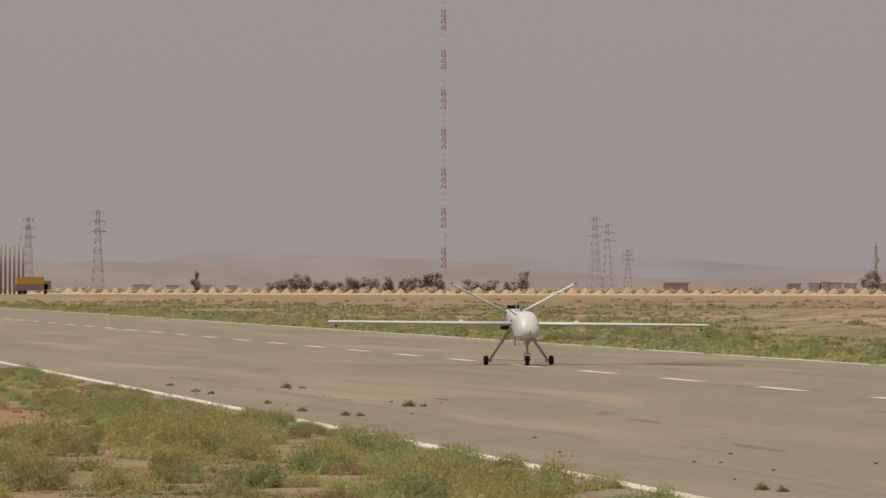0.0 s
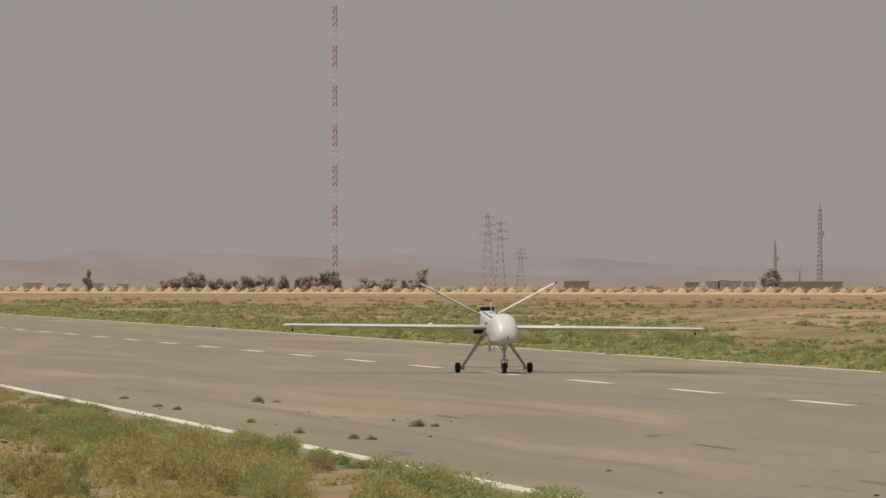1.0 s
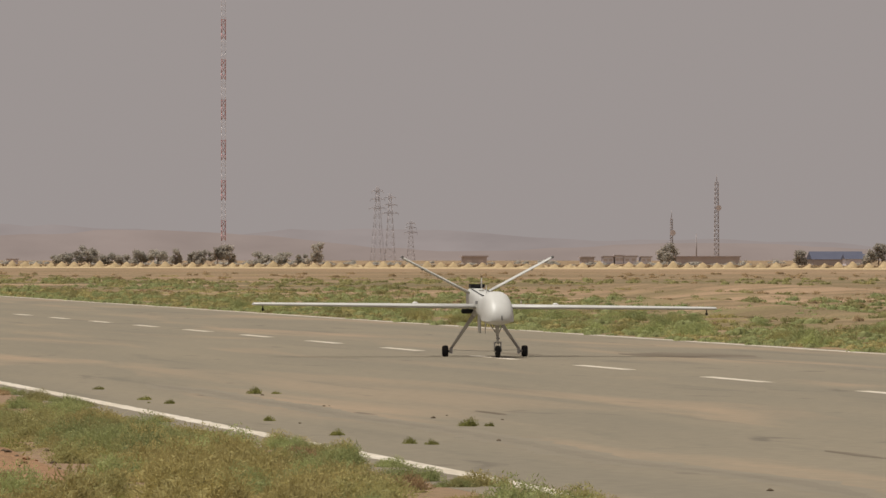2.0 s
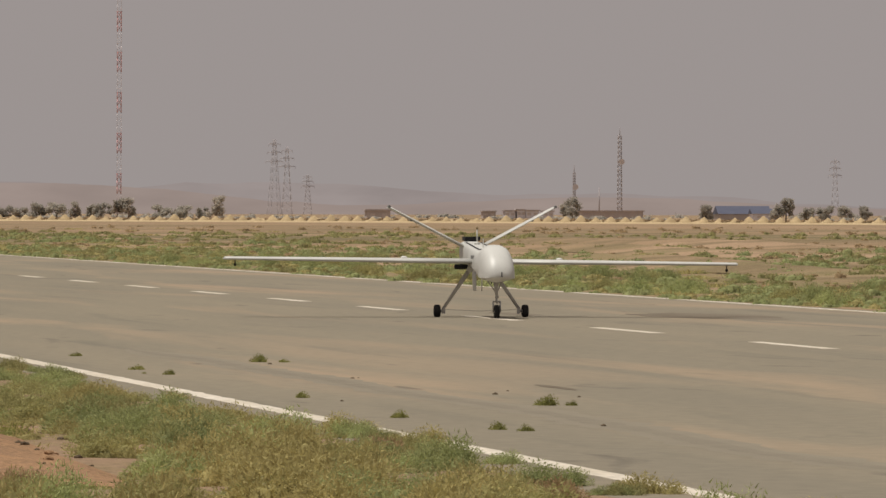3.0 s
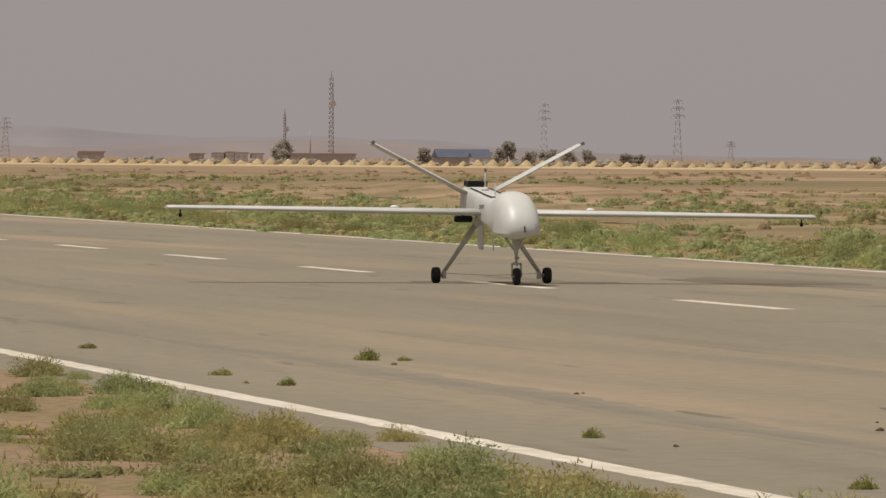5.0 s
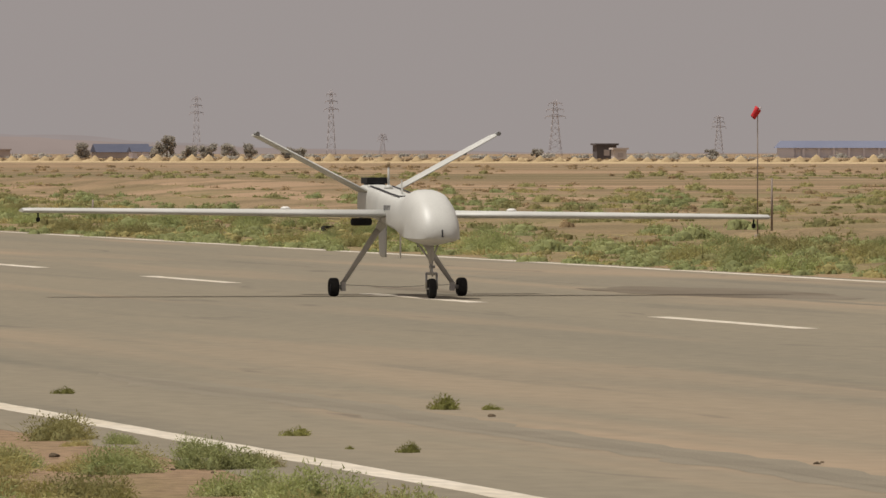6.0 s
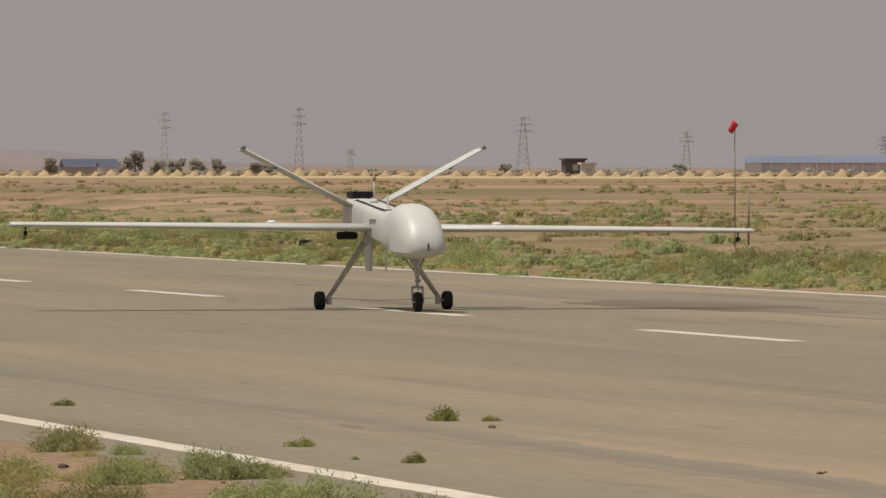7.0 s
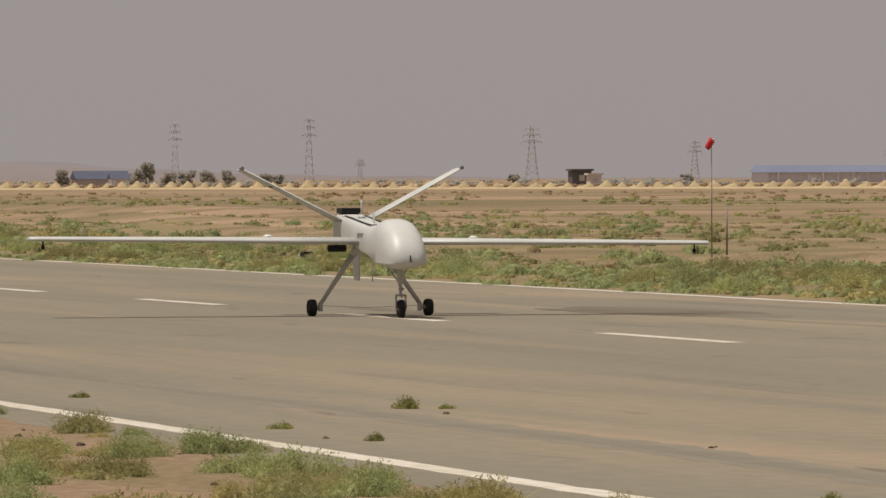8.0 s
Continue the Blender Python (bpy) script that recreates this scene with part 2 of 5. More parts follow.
SOOT = material("dark_hut_wall", (0.13, 0.115, 0.115), 0.9, second=(0.16, 0.14, 0.138), scale=0.4, fine=0.15)
# window colour raised close to the walls' to imitate haze's low contrast
WINDOW = material("hazed_window", (0.58, 0.51, 0.48), 0.9, fine=0.1)
RED = material("windsock_red", (0.62, 0.03, 0.04), 0.7, second=(0.55, 0.03, 0.035), scale=2, fine=0.1)


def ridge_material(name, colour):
    """Far hills seen through dust: a plain glowing backdrop with the haze put into its colour."""
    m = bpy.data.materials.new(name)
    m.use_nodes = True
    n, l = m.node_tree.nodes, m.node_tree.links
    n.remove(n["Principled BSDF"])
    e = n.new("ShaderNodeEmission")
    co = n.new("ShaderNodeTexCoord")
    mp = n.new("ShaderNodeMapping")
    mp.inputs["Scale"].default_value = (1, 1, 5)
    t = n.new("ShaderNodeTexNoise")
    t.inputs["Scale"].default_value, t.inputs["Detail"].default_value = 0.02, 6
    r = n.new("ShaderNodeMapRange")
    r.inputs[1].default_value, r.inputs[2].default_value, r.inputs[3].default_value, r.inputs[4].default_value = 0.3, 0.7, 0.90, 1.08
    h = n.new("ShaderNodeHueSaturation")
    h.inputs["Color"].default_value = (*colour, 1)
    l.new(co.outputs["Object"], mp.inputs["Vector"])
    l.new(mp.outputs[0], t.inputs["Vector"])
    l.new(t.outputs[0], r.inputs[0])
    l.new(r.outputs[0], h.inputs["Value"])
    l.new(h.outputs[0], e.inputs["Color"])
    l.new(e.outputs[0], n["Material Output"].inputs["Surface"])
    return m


RIDGE_FAR = ridge_material("glow_ridge_far", (0.318, 0.272, 0.260))
RIDGE_NEAR = ridge_material("glow_ridge_near", (0.322, 0.257, 0.230))


# ---------------------------------------------------------------- mesh helpers
class Shape:
    """Collects vertices and faces for one mesh."""

    def __init__(self):
        self.v, self.f, self.smooth = [], [], []

    def add(self, verts, faces, smooth=False):
        k = len(self.v)
        self.v += [tuple(p) for p in verts]
        self.f += [tuple(i + k for i in q) for q in faces]
        self.smooth += [smooth] * len(faces)
        return self

    def box(self, lo, hi):
        (x0, y0, z0), (x1, y1, z1) = lo, hi
        p = [(x0, y0, z0), (x1, y0, z0), (x1, y1, z0), (x0, y1, z0), (x0, y0, z1), (x1, y0, z1), (x1, y1, z1), (x0, y1, z1)]
        return self.add(p, [(3, 2, 1, 0), (4, 5, 6, 7), (0, 1, 5, 4), (1, 2, 6, 5), (2, 3, 7, 6), (3, 0, 4, 7)])

    def rings(self, rings, smooth=True, caps=True):
        """Skin a list of closed rings of equal length."""
        n = len(rings[0])
        verts = [p for r in rings for p in r]
        faces = [(i * n + j, i * n + (j + 1) % n, (i + 1) * n + (j + 1) % n, (i + 1) * n + j) for i in range(len(rings) - 1) for j in range(n)]
        self.add(verts, faces, smooth)
        if caps:
            k = len(self.v) - len(verts)
            self.f += [tuple(k + j for j in reversed(range(n))), tuple(k + (len(rings) - 1) * n + j for j in range(n))]
            self.smooth += [False, False]
        return self

    def tube(self, a, b, r0, r1=None, n=10, squash=1.0):
        a, b = Vector(a), Vector(b)
        d = (b - a).normalized()
        u = d.orthogonal().normalized() if abs(d.z) > 0.99 else d.cross(Vector((0, 0, 1))).normalized()
        w = d.cross(u)
        r1 = r0 if r1 is None else r1
        return self.rings([[c + u * (r * squash * math.cos(t)) + w * (r * math.sin(t)) for t in (2 * math.pi * k / n for k in range(n))]
                           for c, r in ((a, r0), (b, r1))])

    def lathe(self, centre, axis, profile, n=20):
        """profile: pairs of (along the axis, radius)."""
        c, d = Vector(centre), Vector(axis).normalized()
        u = d.orthogonal().normalized()
        w = d.cross(u)
        return self.rings([[c + d * s + u * (r * math.cos(t)) + w * (r * math.sin(t)) for t in (2 * math.pi * k / n for k in range(n))]
                           for s, r in profile])

    def mesh(self, name, mat):
        me = bpy.data.meshes.new(name)
        me.from_pydata(self.v, [], self.f)
        me.polygons.foreach_set("use_smooth", self.smooth)
        me.materials.append(mat)
        bm = bmesh.new()
        bm.from_mesh(me)
        bmesh.ops.recalc_face_normals(bm, faces=bm.faces)
        bm.to_mesh(me)
        bm.free()
        return me


def part(name, shape, mat, parent, label=""):
    ob = new(name, shape.mesh(name, mat))
    ob.parent = parent
    if label:
        ob["label"] = label
    return ob


def thing(name, shape, mat, label, category, group="", kind="", at=None):
    ob = new(name, shape.mesh(name, mat) if shape else None)
    if at is not None:
        ob.matrix_basis = at
    return tagged(ob, label, category, group, kind)


def big_mesh(name, verts, faces, mat):
    """A mesh from arrays of vertices and triangles."""
    me = bpy.data.meshes.new(name)
    me.vertices.add(len(verts))
    me.vertices.foreach_set("co", np.asarray(verts, np.float32).ravel())
    me.loops.add(faces.size)
    me.loops.foreach_set("vertex_index", faces.astype(np.int32).ravel())
    me.polygons.add(len(faces))
    me.polygons.foreach_set("loop_start", np.arange(0, faces.size, 3, dtype=np.int32))
    me.update(calc_edges=True)
    me.materials.append(mat)
    return me


def blades(rng, n, radius, height, width, lean=0.6, dome=True):
    """n bent blades round the origin: a tuft of grass or a small shrub. Three triangles each."""
    ang, dist = rng.uniform(0, 2 * np.pi, n), radius * np.sqrt(rng.uniform(0, 1, n))
    root = np.stack([dist * np.cos(ang) * 0.6, dist * np.sin(ang) * 0.6, np.zeros(n)], 1)
    out = np.stack([np.cos(ang), np.sin(ang), np.zeros(n)], 1)
    rise = height * rng.uniform(0.45, 1.0, n) * (np.sqrt(np.clip(1 - 0.75 * (dist / radius) ** 2, 0.1, 1)) if dome else 1)
    side_a = rng.uniform(0, 2 * np.pi, n)
    side = np.stack([np.cos(side_a), np.sin(side_a), rng.uniform(-0.3, 0.3, n)], 1) * (width * rng.uniform(0.6, 1.4, n))[:, None]
    push = out * (lean * radius * rng.uniform(0.1, 1.0, n) * dist / radius)[:, None] + rng.normal(0, 0.10 * radius, (n, 3)) * [1, 1, 0]
    up = np.array([0, 0, 1.0])
    mid = root + push * 0.45 + up * (rise * 0.6)[:, None]
    tip = root + push + up * rise[:, None]
    v = np.stack([root - side * 0.5, root + side * 0.5, mid - side * 0.6, mid + side * 0.6, tip], 1).reshape(-1, 3)
    k = np.arange(n)[:, None] * 5
    f = np.concatenate([k + [0, 1, 3], k + [0, 3, 2], k + [2, 3, 4]], 1).reshape(-1, 3)
    return v, f


def dome(x, y, radius, height, seed, n, m):
    """A lumpy half ball of triangles, the dense inside of a plant."""
    v = [(x, y, height)]
    for j in range(1, m + 1):
        phi = math.pi / 2 * j / m
        for i in range(n):
            a = 2 * math.pi * (i + 0.5 * (j % 2)) / n
            k = 1 + 0.30 * noise.noise((2.2 * math.cos(a) * phi, 2.2 * math.sin(a) * phi, seed))
            v.append((x + radius * k * math.sin(phi) * math.cos(a), y + radius * k * math.sin(phi) * math.sin(a), height * k * math.cos(phi) - (0.03 if j == m else 0)))
    f = [(0, 1 + i, 1 + (i + 1) % n) for i in range(n)]
    for j in range(1, m):
        for i in range(n):
            a, b, c, d = 1 + (j - 1) * n + i, 1 + (j - 1) * n + (i + 1) % n, 1 + j * n + i, 1 + j * n + (i + 1) % n
            f += [(a, c, b), (b, c, d)]
    return np.array(v), np.array(f)


def fuzzy(rng, n, radius, height, hair, width, count=9, core=(7, 3), fill=0.6):
    """A soft bush: several rounded tufts of fine leaflets that fan out from a dense inside."""
    lobes = [(rng.uniform(-0.6, 0.6) * radius, rng.uniform(-0.6, 0.6) * radius, rng.uniform(0.28, 0.60)) for _ in range(count)]
    tall = [0.45 + 0.75 * min(1.0, max(0.0, 1 - (x * x + y * y) / (0.6 * radius ** 2))) for x, y, r in lobes]
    area = np.array([q[2] ** 2 for q in lobes])
    which = rng.choice(count, n, p=area / area.sum())
    lx, ly, lr = (np.array([lobes[i][j] for i in which]) for j in range(3))
    up = np.array(tall)[which]
    th, ph = rng.uniform(0, 2 * np.pi, n), np.arccos(rng.uniform(0.0, 1, n))
    out = np.stack([np.sin(ph) * np.cos(th), np.sin(ph) * np.sin(th), np.cos(ph)], 1)
    size = np.stack([radius * lr, radius * lr, height * up * (0.4 + lr)], 1)
    root = np.stack([lx, ly, 0 * lx], 1) + out * size * rng.uniform(fill * 0.95, 1.0, n)[:, None]
    way = out * [1, 1, 0.7] + [0, 0, 0.25] + rng.normal(0, 0.75, (n, 3))
    way /= np.linalg.norm(way, axis=1)[:, None]
    side = np.cross(way, rng.normal(0, 1, (n, 3)))
    side *= (width * rng.uniform(0.6, 1.3, n) / np.linalg.norm(side, axis=1))[:, None]
    tip = root + way * (hair * rng.uniform(0.5, 1.3, n))[:, None]
    vs = [np.stack([root - side * 0.5, root + side * 0.5, tip], 1).reshape(-1, 3)]
    vs[0][:, 2] = np.maximum(vs[0][:, 2], 0.004)
    fs, total = [np.arange(n * 3).reshape(-1, 3)], n * 3
    for (x, y, r), u in zip(lobes, tall):
        v, f = dome(x, y, radius * r * fill, height * u * (0.4 + r) * fill, rng.uniform(0, 50), *core)
        vs.append(v)
        fs.append(f + total)
        total += len(v)
    return np.concatenate(vs), np.concatenate(fs)


def feathery(rng, n, radius, height, stems):
    """A soft broom-like bush and the few longer stems that stand out of it."""
    return fuzzy(rng, n, radius, height, 0.062, 0.019, count=8, core=(6, 3), fill=0.5), blades(rng, stems, radius * 0.95, height * 1.0, 0.006, 1.2)


def scattered(name, rng, places, kinds, mat, label, category):
    """One mesh of many tufts: places are (x, y, z, size)."""
    vs, fs, k = [], [], 0
    for x, y, z, s in places:
        v, f = kinds[rng.integers(len(kinds))]
        a = rng.uniform(0, 2 * np.pi)
        c, d = np.cos(a), np.sin(a)
        w = np.stack([v[:, 0] * c - v[:, 1] * d, v[:, 0] * d + v[:, 1] * c, v[:, 2] * rng.uniform(0.8, 1.2)], 1) * s + [x, y, z]
        vs.append(w)
        fs.append(f + k)
        k += len(v)
    ob = new(name, big_mesh(name, np.concatenate(vs), np.concatenate(fs), mat))
    return tagged(ob, label, category, kind="stuff")


# ---------------------------------------------------------------- ground and runway
NEAR_EDGE, FAR_EDGE = -22.3, 15.6      # the asphalt's edges across
NEAR_LINE, FAR_LINE = -20.96, 14.95    # the painted side lines


def soil_height(x, y):
    if NEAR_EDGE + 0.5 < x < FAR_EDGE - 0.4:
        return -0.25
    away = max(0.0, (NEAR_EDGE - x) if x < 0 else (x - FAR_EDGE))
    grow = min(1.0, away / 6.0)
    z = -0.03 + 0.028 * max(0.0, 1 - away / 1.5) + grow * (0.10 * noise.noise((x * 0.25, y * 0.12, 3.1)) + 0.05 * noise.noise((x * 0.9, y * 0.5, 8.7)))
    if x > 0:
        z += 0.16 * grow * noise.noise((x * 0.06, y * 0.012, 1.7)) * min(1, away / 25)
    z += 0.12 * math.exp(-((x + 29.5) / 2.6) ** 2 - ((y + 152) / 9.0) ** 2)
    return z


def build_ground():
    xs = [-6000, -2000, -600, -200, -100, -65] + list(np.arange(-48, -22.5, 0.6)) + [NEAR_EDGE - 0.01, NEAR_EDGE + 0.45, NEAR_EDGE + 0.7, -10, 5, FAR_EDGE - 0.6, FAR_EDGE - 0.3, FAR_EDGE + 0.31] \
        + list(np.arange(17.5, 70, 2.5)) + list(np.arange(75, 330, 20)) + [400, 600, 1000, 2000, 6000]
    ys = [-6000, -2000, -900, -600, -450] + list(np.arange(-390, 160, 1.6)) + list(np.arange(160, 1500, 14)) + [1700, 2000, 2500, 3200, 4200, 6500]
    v = [(x, y, soil_height(x, y) if abs(x) < 400 and -500 < y < 1600 else (-0.25 if NEAR_EDGE - 0.3 < x < FAR_EDGE + 0.3 else -0.03)) for y in ys for x in xs]
    n = len(xs)
    f = [(j * n + i, j * n + i + 1, (j + 1) * n + i + 1, (j + 1) * n + i) for j in range(len(ys) - 1) for i in range(n - 1)]
    s = Shape().add(v, f, True)
    thing("ground", s, SOIL, "sandy desert soil with thin green and dry growth", "ground", kind="structure")


def build_runway():
    """A slab with slightly ragged edges, and its painted lines."""
    ys = list(np.arange(-420, 700, 2.0)) + [760, 900, 1200, 1700, 2400, 3400]
    ys = [-1500, -800] + ys
    v, f = [], []
    for y in ys:
        a = NEAR_EDGE + 0.35 * noise.noise((y * 0.12, 0.5, 0)) + 0.22 * noise.noise((y * 0.6, 4, 0))
        b = FAR_EDGE + 0.2 * noise.noise((y * 0.3, 9.5, 0))
        v += [(a - 0.03, y, -0.3), (a, y, 0.0), (NEAR_LINE - 0.5, y, 0.0), (-8, y, 0.0), (4, y, 0.0), (b, y, 0.0), (b + 0.15, y, -0.3)]
    for j in range(len(ys) - 1):
        for i in range(6):
            f.append((j * 7 + i, j * 7 + i + 1, (j + 1) * 7 + i + 1, (j + 1) * 7 + i))
    return thing("runway", Shape().add(v, f), ASPHALT, "old dusty grey-brown asphalt runway with faded white lines", "runway", kind="structure")


def stripe(x, y0, y1, width, step, wobble, seed, z=0.005):
    """A painted stripe with thickness and slightly worn edges."""
    s = Shape()
    ys = list(np.arange(y0, y1, step)) + [y1]
    v = []
    for y in ys:
        l = x - width / 2 + wobble * noise.noise((y * 0.8, seed, 0))
        r = x + width / 2 + wobble * noise.noise((y * 0.8, seed + 5, 0))
        v += [(l, y, -0.01), (l, y, z), (r, y, z), (r, y, -0.01)]
    f = [(j * 4 + i, j * 4 + i + 1, j * 4 + i + 5, j * 4 + i + 4) for j in range(len(ys) - 1) for i in range(3)]
    f += [(0, 1, 2, 3), tuple(len(v) - 4 + k for k in (3, 2, 1, 0))]
    return s.add(v, f)


build_ground()
runway = build_runway()
part("edge_line", stripe(NEAR_LINE, -420, 60, 0.42, 1.0, 0.07, 1.0), LINE, runway, "worn white side line")
part("edge_line", stripe(NEAR_LINE, 60, 1600, 0.42, 6.0, 0.05, 2.0), LINE, runway, "worn white side line")
part("edge_line", stripe(FAR_LINE, -300, 1600, 0.4, 2.0, 0.12, 3.0), LINE, runway, "worn white side line")
for k in range(-14, 52):
    c = -2.5 + 26.9 * k
    part("centre_dash", stripe(0.0, c - 5.6, c + 5.6, 0.42, 1.2, 0.06, 10.0 + k), LINE, runway)


def wavy_seam(x, y0, y1, width, seed, sway, z=0.0015):
    s = Shape()
    v, ys = [], list(np.arange(y0, y1, 0.8))
    for y in ys:
        c = x + sway * noise.noise((y * 0.05, seed, 0)) + 0.12 * noise.noise((y * 0.6, seed, 2))
        w = width * (0.6 + 0.7 * abs(noise.noise((y * 0.4, seed, 7)))) * min(1, (y - y0) / 6, (y1 - y) / 6 + 0.02)
        v += [(c - w / 2, y, z), (c + w / 2, y, z)]
    return s.add(v, [(2 * j, 2 * j + 1, 2 * j + 3, 2 * j + 2) for j in range(len(ys) - 1)])


for x, y0, y1, w, seed, sway in ((-16.9, -180, -62, 0.6, 1, 1.6), (-17.6, -300, -190, 0.6, 4, 1.0),
                                 (7.5, -70, 60, 0.3, 15, 0.7)):
    part("seam_margin", wavy_seam(x, y0, y1, w * 2.6, seed, sway), MARGIN, runway, "worn margin along tar seam")
    part("tar_seam", wavy_seam(x, y0, y1, w, seed, sway, 0.003), TAR, runway, "dark wandering tar seam")


def patch(x, y, wide, long, seed):
    """An irregular thin stain lying on the asphalt."""
    n, v = 40, [(x, y, 0.0042)]
    for k in range(n):
        a = 2 * math.pi * k / n
        r = 1 + 0.35 * noise.noise((math.cos(a) * 1.6, math.sin(a) * 1.6, seed)) + 0.15 * noise.noise((math.cos(a) * 6, math.sin(a) * 6, seed))
        v.append((x + wide / 2 * r * math.cos(a), y + long / 2 * r * math.sin(a), 0.0042))
    return Shape().add(v, [(0, 1 + k, 1 + (k + 1) % n) for k in range(n)])


for x, y, w, ln, seed in ((7.6, 3.6, 4.2, 16, 3.0), (2.2, 7.9, 1.0, 9, 9.0), (-13.5, -108, 0.35, 5, 6.0), (-12.4, -150, 0.3, 6, 12.0), (-14.2, -186, 0.4, 7, 15.0)):
    part("worn_patch", patch(x, y, w, ln, seed), STAIN, runway, "brown worn patch on asphalt")


# ---------------------------------------------------------------- the drone
def superellipse(zb, zt, w, y, top, low, n=40):
    """A closed fuselage section at y, from bottom zb to top zt, half width w, widest low down."""
    zc = zb + 0.15 * (zt - zb)
    ring = []
    for k in range(n):
        a = 2 * math.pi * k / n
        c, s = math.cos(a), math.sin(a)
        p = 2 / (top if s >= 0 else low)
        h = (zt - zc) if s >= 0 else (zc - zb)
        ring.append((w * math.copysign(abs(c) ** p, c), y, zc + h * math.copysign(abs(s) ** p, s)))
    return ring


def airfoil(chord, thick):
    """A closed section: pairs (along the chord from the leading edge, height)."""
    xs = (0, 0.02, 0.08, 0.2, 0.38, 0.6, 0.82, 1.0)
    upper = [(x * chord, thick * (2.1 * math.sqrt(x) * (1 - x) * 0.62 + 0.012 * (1 - x))) for x in xs]
    lower = [(x * chord, -thick * (1.2 * math.sqrt(x) * (1 - x) * 0.45)) for x in xs[1:-1]]
    return upper + lower[::-1]


def wheel(parent, x, y, r, w):
    tyre = part("tyre", Shape().lathe((x, y, r), (1, 0, 0), [(-w * 0.28, r * 0.55), (-w * 0.46, r * 0.68), (-w * 0.5, r * 0.84), (-w * 0.38, r * 0.96), (-w * 0.15, r),
                (w * 0.15, r), (w * 0.38, r * 0.96), (w * 0.5, r * 0.84), (w * 0.46, r * 0.68), (w * 0.28, r * 0.55)], 24), RUBBER, parent, "black rubber tyre")
    part("rim", Shape().lathe((x, y, r), (1, 0, 0), [(-w * 0.42, r * 0.12), (-w * 0.36, r * 0.3), (-w * 0.25, r * 0.56), (w * 0.25, r * 0.56), (w * 0.36, r * 0.3), (w * 0.42, r * 0.12)], 16), SEAL, tyre, "dark wheel rim")
    return tyre


